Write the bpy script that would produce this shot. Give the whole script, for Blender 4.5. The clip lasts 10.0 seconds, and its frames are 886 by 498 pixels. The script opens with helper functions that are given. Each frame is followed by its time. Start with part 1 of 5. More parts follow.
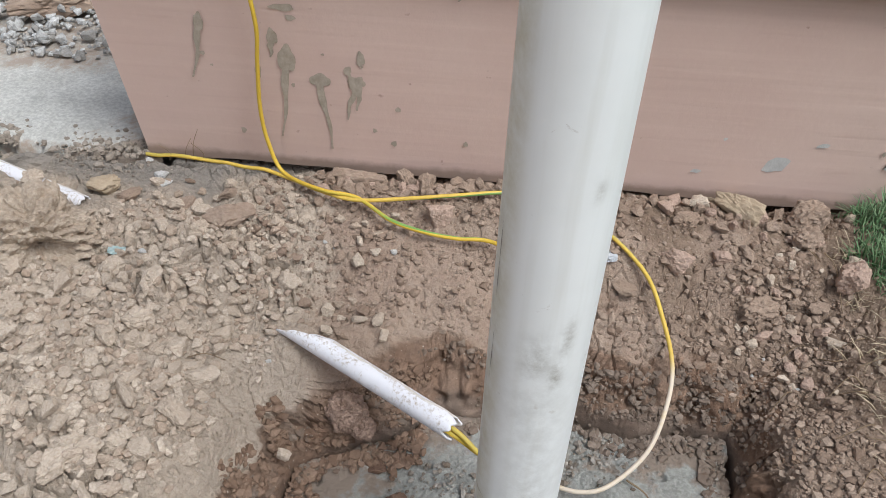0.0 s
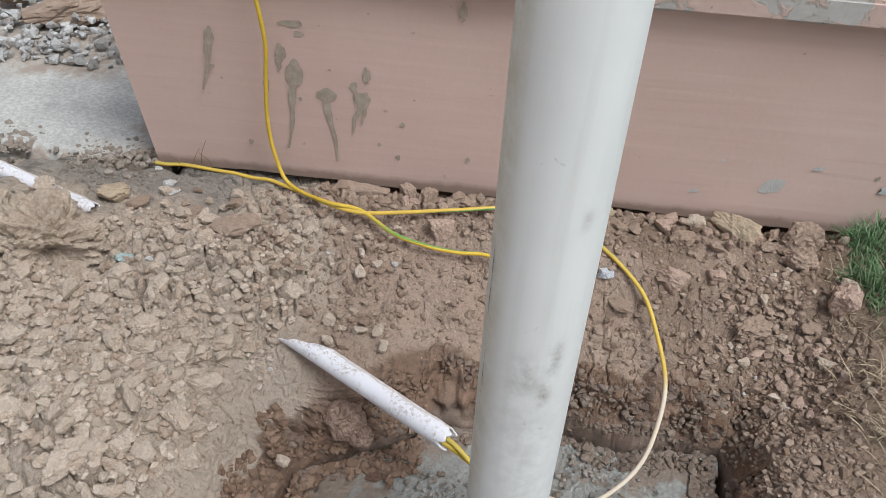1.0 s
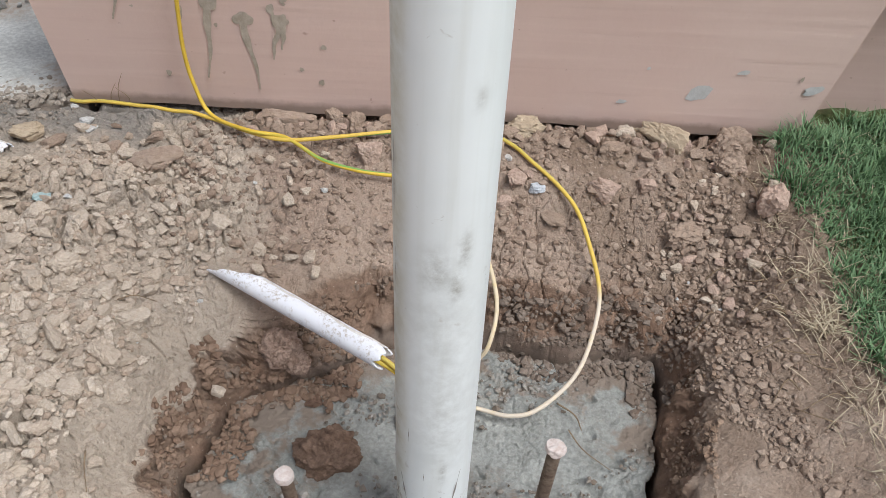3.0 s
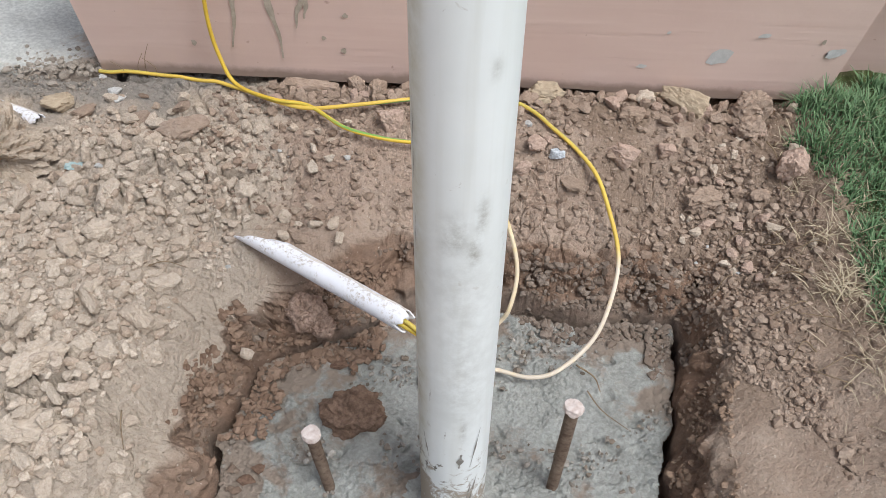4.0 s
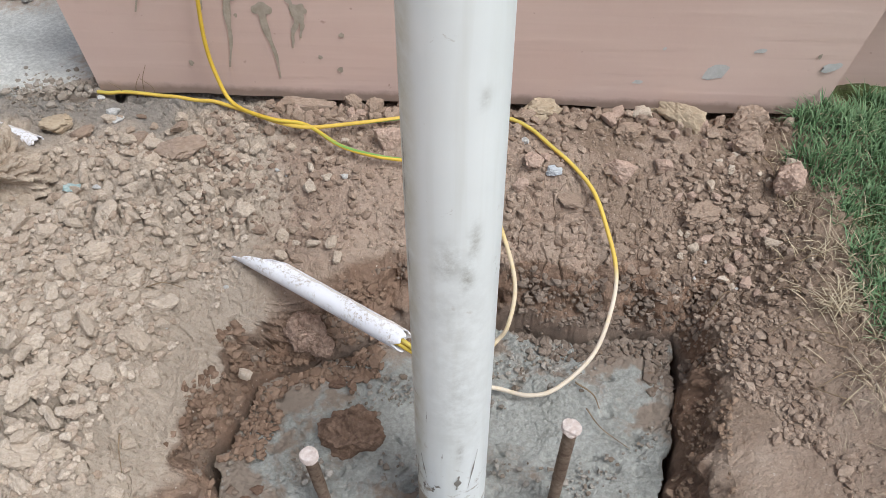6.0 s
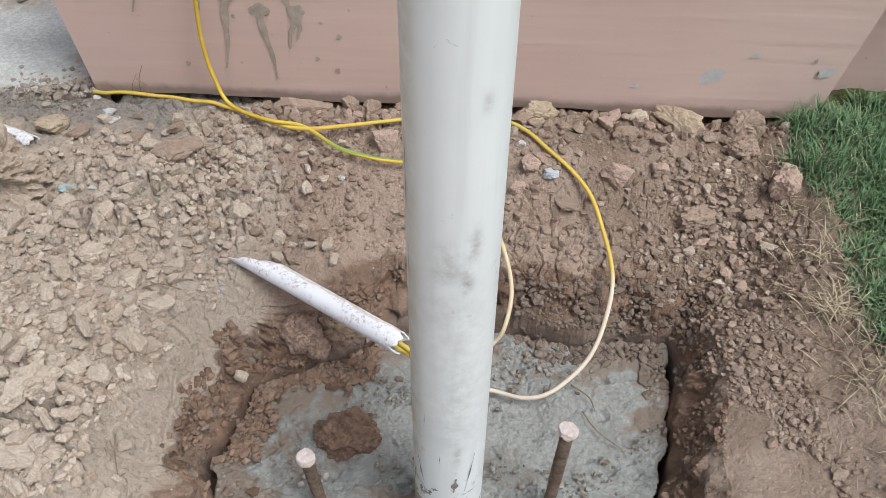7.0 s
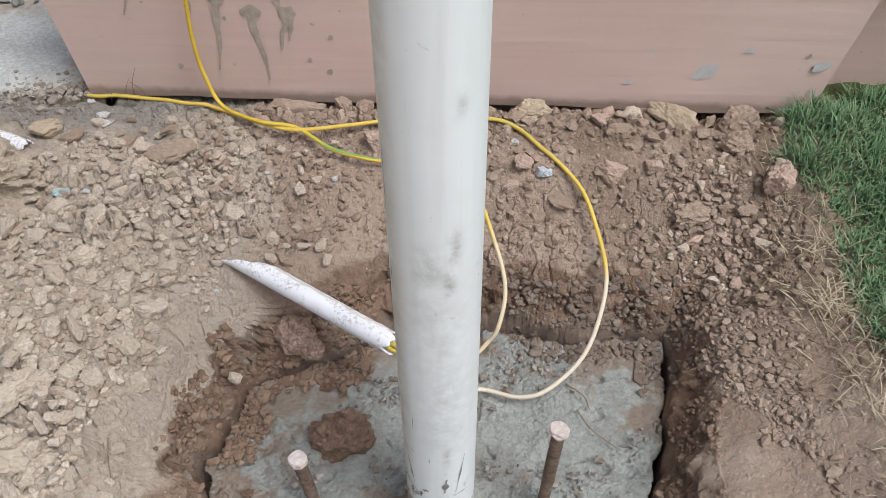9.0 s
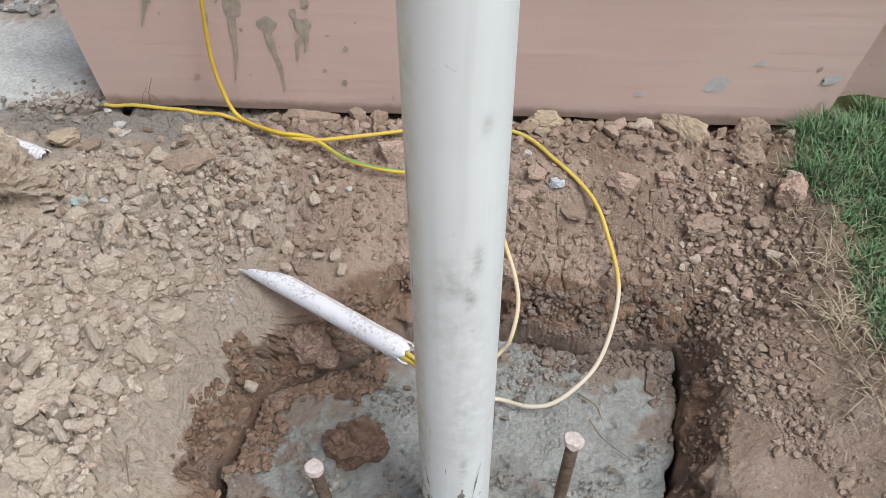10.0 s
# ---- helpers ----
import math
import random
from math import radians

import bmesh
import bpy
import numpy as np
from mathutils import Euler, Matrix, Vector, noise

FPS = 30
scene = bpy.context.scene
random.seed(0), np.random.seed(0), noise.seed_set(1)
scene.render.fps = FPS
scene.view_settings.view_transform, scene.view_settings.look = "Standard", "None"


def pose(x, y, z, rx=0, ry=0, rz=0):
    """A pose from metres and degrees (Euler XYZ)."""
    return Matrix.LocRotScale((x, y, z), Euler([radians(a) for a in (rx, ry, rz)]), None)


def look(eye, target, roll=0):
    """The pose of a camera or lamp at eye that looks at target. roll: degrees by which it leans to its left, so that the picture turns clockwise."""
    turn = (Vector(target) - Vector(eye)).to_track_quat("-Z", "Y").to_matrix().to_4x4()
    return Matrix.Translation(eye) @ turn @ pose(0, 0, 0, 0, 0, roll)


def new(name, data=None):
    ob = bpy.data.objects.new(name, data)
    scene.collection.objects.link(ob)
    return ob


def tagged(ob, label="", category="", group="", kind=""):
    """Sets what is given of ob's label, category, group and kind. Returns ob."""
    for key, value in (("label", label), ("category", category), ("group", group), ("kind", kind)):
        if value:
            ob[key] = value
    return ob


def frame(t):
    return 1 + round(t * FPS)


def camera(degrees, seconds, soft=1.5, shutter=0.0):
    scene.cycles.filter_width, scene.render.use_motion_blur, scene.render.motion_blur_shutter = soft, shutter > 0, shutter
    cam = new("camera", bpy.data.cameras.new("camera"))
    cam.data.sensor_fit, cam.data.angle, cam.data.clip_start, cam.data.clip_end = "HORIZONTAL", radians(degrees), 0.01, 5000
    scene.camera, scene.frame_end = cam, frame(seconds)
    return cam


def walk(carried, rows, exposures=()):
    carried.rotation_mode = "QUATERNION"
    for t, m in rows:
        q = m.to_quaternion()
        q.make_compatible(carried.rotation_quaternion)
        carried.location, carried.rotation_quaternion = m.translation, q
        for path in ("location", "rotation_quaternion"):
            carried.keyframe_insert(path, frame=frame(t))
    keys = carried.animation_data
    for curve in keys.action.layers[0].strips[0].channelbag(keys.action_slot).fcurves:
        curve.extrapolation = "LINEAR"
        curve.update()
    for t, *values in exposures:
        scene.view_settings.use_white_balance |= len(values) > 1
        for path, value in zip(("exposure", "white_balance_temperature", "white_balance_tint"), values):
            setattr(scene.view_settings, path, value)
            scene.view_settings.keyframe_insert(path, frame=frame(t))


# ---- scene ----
cam = camera(55.0, 10.0, soft=0.6)
PATH = [
    (0, (-0.056, -0.521, 1.11), (-0.148, 0.977, -0.212), 2.6),
    (0.5, (-0.048, -0.534, 1.147), (-0.154, 0.971, -0.166), 3.5),
    (1, (-0.046, -0.533, 1.14), (-0.154, 0.971, -0.173), 3.4),
    (1.5, (-0.034, -0.528, 1.147), (-0.103, 0.994, -0.149), 3.5),
    (2, (-0.02, -0.527, 1.136), (-0.058, 0.98, -0.179), 2.4),
    (2.5, (-0.009, -0.533, 1.11), (-0.036, 0.963, -0.218), 1.9),
    (3, (0.002, -0.551, 1.096), (0.0, 0.883, -0.298), 3.0),
    (3.2, (0.001, -0.566, 1.099), (-0.004, 0.843, -0.321), 2.8),
    (4.5, (0.011, -0.568, 1.118), (-0.066, 0.802, -0.337), 0.4),
    (5, (0.005, -0.567, 1.118), (-0.073, 0.817, -0.324), 0.3),
    (5.5, (0.019, -0.558, 1.123), (-0.053, 0.829, -0.317), 0.0),
    (7, (0.01, -0.556, 1.128), (-0.038, 0.833, -0.31), 1.1),
    (7.5, (0.009, -0.553, 1.138), (-0.048, 0.836, -0.3), 0.7),
    (8, (0.008, -0.555, 1.142), (-0.062, 0.842, -0.287), 0.3),
    (8.5, (0.007, -0.556, 1.142), (-0.071, 0.835, -0.292), -0.1),
    (9, (0.034, -0.55, 1.131), (-0.033, 0.832, -0.313), -0.1),
    (9.5, (0.027, -0.55, 1.139), (-0.045, 0.831, -0.306), -0.2),
    (10, (0.018, -0.553, 1.146), (-0.058, 0.837, -0.291), -0.1),
]
walk(cam, [(t, look(eye, target, roll)) for t, eye, target, roll in PATH], exposures=[(0, 0.30, 6360, 10), (1.0, 0.20, 6360, 10), (2.0, 0.25, 6360, 10), (3.0, 0.36, 6360, 10), (4.5, 0.45, 6360, 10), (7.0, 0.37, 6360, 10), (10.0, 0.34, 6360, 10)])

# ---- world and light ----
wd = bpy.data.worlds.new("overcast_sky")
scene.world = wd
wd.use_nodes = True
wn = wd.node_tree
sky = wn.nodes.new("ShaderNodeTexSky")
sky.sky_type = "NISHITA"
sky.sun_disc = False
sky.sun_elevation = radians(61)
sky.sun_rotation = radians(130)
sky.air_density, sky.dust_density, sky.ozone_density = 1.0, 4.0, 1.0
sky_soft = wn.nodes.new("ShaderNodeHueSaturation")
sky_soft.inputs["Saturation"].default_value = 0.55
wn.links.new(sky.outputs[0], sky_soft.inputs["Color"])
wn.links.new(sky_soft.outputs[0], wn.nodes["Background"].inputs["Color"])
wn.nodes["Background"].inputs["Strength"].default_value = 0.112
sun = new("sun", bpy.data.lights.new("sun", "SUN"))
sun.data.energy, sun.data.angle, sun.data.color = 1.95, radians(26), (0.91, 0.965, 1.0)
sun.matrix_world = look((1.8, -1.5, 4.3), (0, 0, 0))


# ---- noise on arrays ----
def lattice(ix, iy, seed):
    h = (ix.astype(np.int64) * 374761393 + iy.astype(np.int64) * 668265263 + seed * 974634777) & 0xFFFFFFFF
    h = ((h ^ (h >> 13)) * 1274126177) & 0xFFFFFFFF
    return ((h ^ (h >> 16)) & 0xFFFF) / 65535.0 * 2 - 1


def vnoise(x, y, seed=0):
    x, y = np.asarray(x, float), np.asarray(y, float)
    ix, iy = np.floor(x), np.floor(y)
    u, v = x - ix, y - iy
    u, v = u * u * u * (u * (u * 6 - 15) + 10), v * v * v * (v * (v * 6 - 15) + 10)
    a, b = lattice(ix, iy, seed), lattice(ix + 1, iy, seed)
    c, d = lattice(ix, iy + 1, seed), lattice(ix + 1, iy + 1, seed)
    return (a * (1 - u) + b * u) * (1 - v) + (c * (1 - u) + d * u) * v


def fbm(x, y, scale, octaves=4, seed=0, gain=0.5):
    out, amp = 0.0, 1.0
    x, y = np.asarray(x, float), np.asarray(y, float)
    for k in range(octaves):
        c, s = math.cos(0.7 * k), math.sin(0.7 * k)
        out = out + amp * vnoise((x * c - y * s) / scale, (x * s + y * c) / scale, seed + 17 * k)
        scale, amp = scale * 0.5, amp * gain
    return out


def cells(x, y, scale, seed=0):
    """Distance to the nearest and second nearest jittered point, and the nearest one's own height on a slant of its own."""
    x, y = np.asarray(x, float) / scale, np.asarray(y, float) / scale
    ix, iy = np.floor(x), np.floor(y)
    f1, f2, own = np.full(x.shape, 9.0), np.full(x.shape, 9.0), np.zeros(x.shape)
    for i in (-1, 0, 1):
        for j in (-1, 0, 1):
            px = ix + i + 0.5 + 0.45 * lattice(ix + i, iy + j, seed)
            py = iy + j + 0.5 + 0.45 * lattice(ix + i, iy + j, seed + 5)
            d = np.hypot(x - px, y - py)
            near = d < f1
            f2 = np.where(near, f1, np.minimum(f2, d))
            slant = lattice(ix + i, iy + j, seed + 9) + 1.6 * (x - px) * lattice(ix + i, iy + j, seed + 13) + 1.6 * (y - py) * lattice(ix + i, iy + j, seed + 21)
            own = np.where(near, slant, own)
            f1 = np.where(near, d, f1)
    return f1, f2, own


def sm(a, b, x):
    t = np.clip((np.asarray(x, float) - a) / (b - a), 0, 1)
    return t * t * (3 - 2 * t)


# ---- the lie of the land ----
def rim(x, y):
    """Distance outwards from the edge of the concrete footing."""
    left = -0.345 + 0.22 * np.clip(y - 0.08, 0, 0.3) - x
    right = x - (0.305 + 0.17 * np.clip(y, 0, 0.3))
    corner = -0.485 * (x + 0.31) + 0.874 * (y - 0.215)
    d = np.maximum(np.maximum(left, right), np.maximum(np.maximum(y - 0.335, -0.38 - y), corner))
    return d + 0.012 * fbm(x, y, 0.09, 2, 3)


def level(x, y):
    """The ground round the pit, without its clods."""
    z = 0.135 + 0.072 * sm(0.40, 0.62, y)
    z = z + 0.06 * sm(0.38, 0.62, -x) * sm(-0.2, 0.2, y) * (1 - sm(0.42, 0.64, y))
    z = z - (0.03 * sm(0.2, 0.36, x) + 0.032 * sm(-0.1, 0.03, x) * (1 - sm(0.2, 0.36, x))) * (1 - sm(0.48, 0.6, x)) * sm(0.26, 0.34, y) * (1 - sm(0.46, 0.56, y))
    z = z + 0.035 * sm(0.42, 0.6, x) * (1 - 0.75 * sm(0.45, 0.62, y))
    return z


def firm(x, y):
    """Trodden, smooth soil: 1; loose, lumpy soil: 0."""
    left = sm(-0.50, -0.43, x + 0.05 * fbm(x, y, 0.1, 2, 61)) * sm(-0.2, -0.33, x) * sm(0.36, 0.24, y)
    right = sm(0.30, 0.36, x) * sm(0.20, 0.10, y + 0.25 * (x - 0.4))
    mid = 0.7 * sm(-0.3, -0.2, x) * sm(0.30, 0.2, x) * sm(0.36, 0.42, y) * sm(0.60, 0.52, y)
    return np.clip(left + right + mid, 0, 1)


def land(x, y):
    x, y = np.asarray(x, float), np.asarray(y, float)
    d = rim(x, y)
    on_right = sm(0.0, 0.2, x) * sm(0.32, 0.24, y)
    ragged = d + 0.012 * fbm(x, y, 0.07, 2, 63)
    steep = np.clip(ragged / (0.042 + 0.014 * on_right), 0, 1) ** 0.85
    share = 0.54 + 0.28 * on_right + 0.12 * sm(0.26, 0.33, y)
    z = level(x, y) * (0.04 + (share - 0.04) * steep + (1 - share) * sm(0.012, 0.125, d))
    near = sm(3.0, 1.2, np.hypot(x, y))
    loose = 1 - firm(x, y)
    rough = (0.35 + 0.65 * loose) * 0.011 * fbm(x, y, 0.16, 3, 11) + (0.45 + 0.55 * loose) * 0.005 * fbm(x, y, 0.045, 4, 23)
    crust = fbm(x, y, 0.085, 5, 65, 0.55) * 3.2
    stair = np.floor(crust) + sm(0.40, 0.52, crust - np.floor(crust))
    rough = rough + (0.4 + 0.6 * firm(x, y)) * (1 - 0.8 * sm(0.25, 0.35, x)) * (1 - 0.55 * sm(-0.3, -0.15, x)) * 0.0065 * (stair - 0.6 * crust)
    wx, wy = 0.010 * vnoise(x / 0.025, y / 0.025, 4), 0.010 * vnoise(x / 0.025, y / 0.025, 6)
    f1, f2, own = cells(x + wx, y + wy, 0.034, 31)
    lumpy = loose * sm(-0.4, 0.35, fbm(x, y, 0.22, 2, 41) + 0.4 * sm(0.3, 0.5, -x)) * (1 - 0.75 * sm(0.1, 0.3, x)) * (1 - 0.7 * sm(0.48, 0.58, y))
    rough = rough + lumpy * (0.024 * sm(0.0, 0.12, f2 - f1) + 0.010 * own)
    f1, f2, own = cells(x + 0.4 * wx + 0.003 * vnoise(x / 0.009, y / 0.009, 14), y + 0.4 * wy + 0.003 * vnoise(x / 0.009, y / 0.009, 16), 0.0135, 37)
    rough = rough + (0.12 + 0.88 * lumpy) * (0.0045 * sm(0.0, 0.2, f2 - f1) + 0.0026 * own)
    rough = rough + 0.0009 * fbm(x, y, 0.008, 2, 47)
    back = sm(0.30, 0.36, y) * sm(0.56, 0.42, y)
    rough = rough + back * (0.008 * fbm(x, y, 0.06, 3, 51) + 0.005 * np.abs(fbm(x, y, 0.04, 3, 53)))
    bank = np.clip(ragged / 0.06, 0, 1)
    z = z + near * rough * (1 - 3.0 * bank * (1 - bank)) * (0.6 + 0.4 * sm(0.0, 0.05, d))
    z = z - 0.06 * sm(0.68, 0.71, y) * sm(-0.62, -0.66, x) * sm(-3.2, -2.5, x) * sm(3.0, 2.5, y)
    z = z - 0.025 * sm(0.655, 0.69, y) * sm(-0.66, -0.62, x) * sm(0.62, 0.55, x)
    z = z - 0.014 * sm(0.61, 0.655, y) * sm(-0.62, -0.69, x) * near
    z = np.where(ragged < 0.0, np.maximum(0.004 + 22.0 * ragged, -0.13), z)
    return z


def grid_axis(lo, hi, step, far):
    mid = list(np.arange(lo, hi + step * 0.5, step))
    a, b, s = [lo], [mid[-1]], step
    while b[-1] < far:
        s *= 1.16
        b.append(b[-1] + s)
    s = step
    while a[-1] > -far:
        s *= 1.16
        a.append(a[-1] - s)
    return np.array(a[:0:-1] + mid + b[1:])


def sheet(name, X, Y, Z, keep=None):
    ny, nx = X.shape
    me = bpy.data.meshes.new(name)
    idx = np.arange(nx * ny).reshape(ny, nx)
    quads = np.stack([idx[:-1, :-1], idx[:-1, 1:], idx[1:, 1:], idx[1:, :-1]], -1).reshape(-1, 4)
    if keep is not None:
        k = keep.ravel()
        quads = quads[k[quads].all(1)]
    me.vertices.add(nx * ny)
    me.vertices.foreach_set("co", np.stack([X, Y, Z], -1).ravel().astype(np.float32))
    me.loops.add(quads.size)
    me.loops.foreach_set("vertex_index", quads.ravel().astype(np.int32))
    me.polygons.add(len(quads))
    me.polygons.foreach_set("loop_start", np.arange(0, quads.size, 4, dtype=np.int32))
    me.update(calc_edges=True)
    me.polygons.foreach_set("use_smooth", np.ones(len(me.polygons), bool))
    return me


def attribute(me, name, values):
    at = me.attributes.new(name, "FLOAT", "POINT")
    at.data.foreach_set("value", np.asarray(values, np.float32).ravel())


# ---- materials ----
def material(name):
    m = bpy.data.materials.new(name)
    m.use_nodes = True
    return m, m.node_tree.nodes, m.node_tree.links, m.node_tree.nodes["Principled BSDF"]


class Maker:
    def __init__(self, name, rough=0.8, spec=0.3):
        self.m, self.n, self.l, self.b = material(name)
        self.b.inputs["Roughness"].default_value = rough
        self.b.inputs["Specular IOR Level"].default_value = spec
        self.co = self.n.new("ShaderNodeTexCoord").outputs["Object"]

    def noise(self, scale, detail=6, rough=0.6, distort=0.0):
        t = self.n.new("ShaderNodeTexNoise")
        t.inputs["Scale"].default_value, t.inputs["Detail"].default_value = scale, detail
        t.inputs["Roughness"].default_value, t.inputs["Distortion"].default_value = rough, distort
        self.l.new(self.co, t.inputs["Vector"])
        return t.outputs["Fac"]

    def ramp(self, fac, *stops):
        r = self.n.new("ShaderNodeValToRGB")
        e = r.color_ramp.elements
        while len(e) < len(stops):
            e.new(0.5)
        for el, (p, c) in zip(e, stops):
            el.position = p
            el.color = (*c, 1) if isinstance(c, tuple) else (c, c, c, 1)
        self.l.new(fac, r.inputs[0])
        return r.outputs[0]

    def mix(self, fac, a, b, mode="MIX"):
        x = self.n.new("ShaderNodeMix")
        x.data_type, x.blend_type = "RGBA", mode
        for socket, v in ((x.inputs[0], fac), (x.inputs[6], a), (x.inputs[7], b)):
            if isinstance(v, tuple):
                socket.default_value = (*v, 1)
            elif isinstance(v, (int, float)):
                socket.default_value = v
            else:
                self.l.new(v, socket)
        return x.outputs[2]

    def math(self, op, a, b=0.0):
        x = self.n.new("ShaderNodeMath")
        x.operation = op
        for socket, v in ((x.inputs[0], a), (x.inputs[1], b)):
            if isinstance(v, (int, float)):
                socket.default_value = v
            else:
                self.l.new(v, socket)
        return x.outputs[0]

    def attr(self, name):
        a = self.n.new("ShaderNodeAttribute")
        a.attribute_name = name
        return a.outputs["Fac"]

    def random(self):
        return self.n.new("ShaderNodeObjectInfo").outputs["Random"]

    def island(self):
        return self.n.new("ShaderNodeNewGeometry").outputs["Random Per Island"]

    def bump(self, height, strength, distance):
        b = self.n.new("ShaderNodeBump")
        b.inputs["Strength"].default_value, b.inputs["Distance"].default_value = strength, distance
        self.l.new(height, b.inputs["Height"])
        self.l.new(b.outputs[0], self.b.inputs["Normal"])

    def done(self, colour, rough=None):
        if isinstance(colour, tuple):
            self.b.inputs["Base Color"].default_value = (*colour, 1)
        else:
            self.l.new(colour, self.b.inputs["Base Color"])
        if rough is not None:
            self.l.new(rough, self.b.inputs["Roughness"])
        return self.m


def soil_material():
    k = Maker("dry_clay_soil", 0.95, 0.15)
    big = k.noise(7, 5, 0.6)
    fine = k.noise(120, 6, 0.7)
    pale = k.mix(k.ramp(big, (0.35, 0.0), (0.65, 1.0)), (0.47, 0.385, 0.308), (0.415, 0.335, 0.26))
    pale = k.mix(k.ramp(fine, (0.35, 0.0), (0.7, 0.8)), pale, (0.54, 0.46, 0.375))
    brown = k.mix(k.ramp(k.noise(11, 6, 0.65), (0.35, 0.0), (0.68, 1.0)), (0.34, 0.24, 0.178), (0.39, 0.29, 0.225))
    brown = k.mix(k.ramp(fine, (0.35, 0.0), (0.7, 0.7)), brown, (0.45, 0.345, 0.27))
    dull = k.mix(k.ramp(fine, (0.3, 0.0), (0.7, 1.0)), (0.20, 0.14, 0.10), (0.31, 0.23, 0.17))
    c = k.mix(k.attr("brown"), pale, brown)
    c = k.mix(k.attr("dull"), c, dull)
    red = k.mix(k.ramp(k.noise(30, 6, 0.7), (0.35, 0.0), (0.7, 1.0)), (0.15, 0.092, 0.062), (0.32, 0.205, 0.142))
    c = k.mix(k.attr("fresh"), c, red)
    c = k.mix(k.attr("grey"), c, k.mix(fine, (0.19, 0.175, 0.155), (0.34, 0.31, 0.275)))
    c = k.mix(k.attr("turf"), c, k.mix(k.ramp(k.noise(45, 6, 0.7), (0.35, 0.0), (0.65, 1.0)), (0.06, 0.075, 0.03), (0.10, 0.14, 0.05)))
    c = k.mix(k.ramp(k.noise(380, 4, 0.65), (0.34, 0.35), (0.46, 0.0)), c, (0.16, 0.115, 0.082))
    c = k.mix(k.ramp(k.noise(210, 2, 0.5), (0.70, 0.0), (0.74, 0.7)), c, (0.62, 0.54, 0.45))
    h = k.math("ADD", k.math("MULTIPLY", k.noise(90, 8, 0.72), 1.0), k.math("MULTIPLY", k.noise(320, 6, 0.7), 0.5))
    k.bump(h, 0.9, 0.007)
    return k.done(c)


def clod_material(name, a, b, dark):
    k = Maker(name, 0.95, 0.15)
    c = k.mix(k.random(), a, b)
    c = k.mix(k.ramp(k.noise(7, 8, 0.75), (0.38, 0.0), (0.62, 1.0)), dark, c)
    c = k.mix(k.ramp(k.noise(1.6, 4, 0.6), (0.4, 0.0), (0.75, 0.5)), c, b)
    k.bump(k.math("ADD", k.noise(5, 9, 0.75), k.math("MULTIPLY", k.noise(18, 6, 0.75), 0.5)), 0.7, 0.005)
    return k.done(c)


def soil_lump_material(name, a, b, dark):
    k = Maker(name, 0.95, 0.15)
    c = k.mix(k.ramp(k.noise(45, 7, 0.7), (0.35, 0.0), (0.65, 1.0)), a, b)
    c = k.mix(k.ramp(k.noise(160, 5, 0.7), (0.40, 0.5), (0.55, 0.0)), c, dark)
    k.bump(k.math("ADD", k.noise(80, 8, 0.75), k.math("MULTIPLY", k.noise(300, 5, 0.7), 0.4)), 0.8, 0.006)
    return k.done(c)


def crumb_material(name, a, b):
    k = Maker(name, 0.95, 0.15)
    c = k.mix(k.island(), a, b)
    c = k.mix(k.ramp(k.noise(260, 5, 0.7), (0.35, 0.55), (0.65, 1.0)), (0.14, 0.09, 0.06), c)
    k.bump(k.noise(420, 5, 0.7), 0.6, 0.002)
    return k.done(c)


def concrete_material(name, a, b, soil, amount, relief=0.9):
    k = Maker(name, 0.85, 0.3)
    c = k.mix(k.ramp(k.noise(16, 8, 0.72), (0.35, 0.0), (0.68, 1.0)), a, b)
    c = k.mix(k.ramp(k.noise(150, 6, 0.7), (0.42, 0.0), (0.6, 1.0)), k.mix(0.35, c, (0.15, 0.14, 0.125)), c)
    smear = k.math("ADD", k.attr("soiled"), k.ramp(k.noise(9, 6, 0.65, 0.6), (0.5, 0.0), (0.72, amount)))
    smear = k.math("ADD", smear, k.math("MULTIPLY", k.math("SUBTRACT", k.noise(75, 7, 0.75, 0.3), 0.5), 1.1))
    c = k.mix(k.ramp(smear, (0.28, 0.0), (0.62, 0.92)), c, soil)
    k.bump(k.math("ADD", k.noise(70, 8, 0.7, 0.5), k.math("MULTIPLY", k.noise(260, 6, 0.75), 0.6)), relief, 0.008)
    return k.done(c)


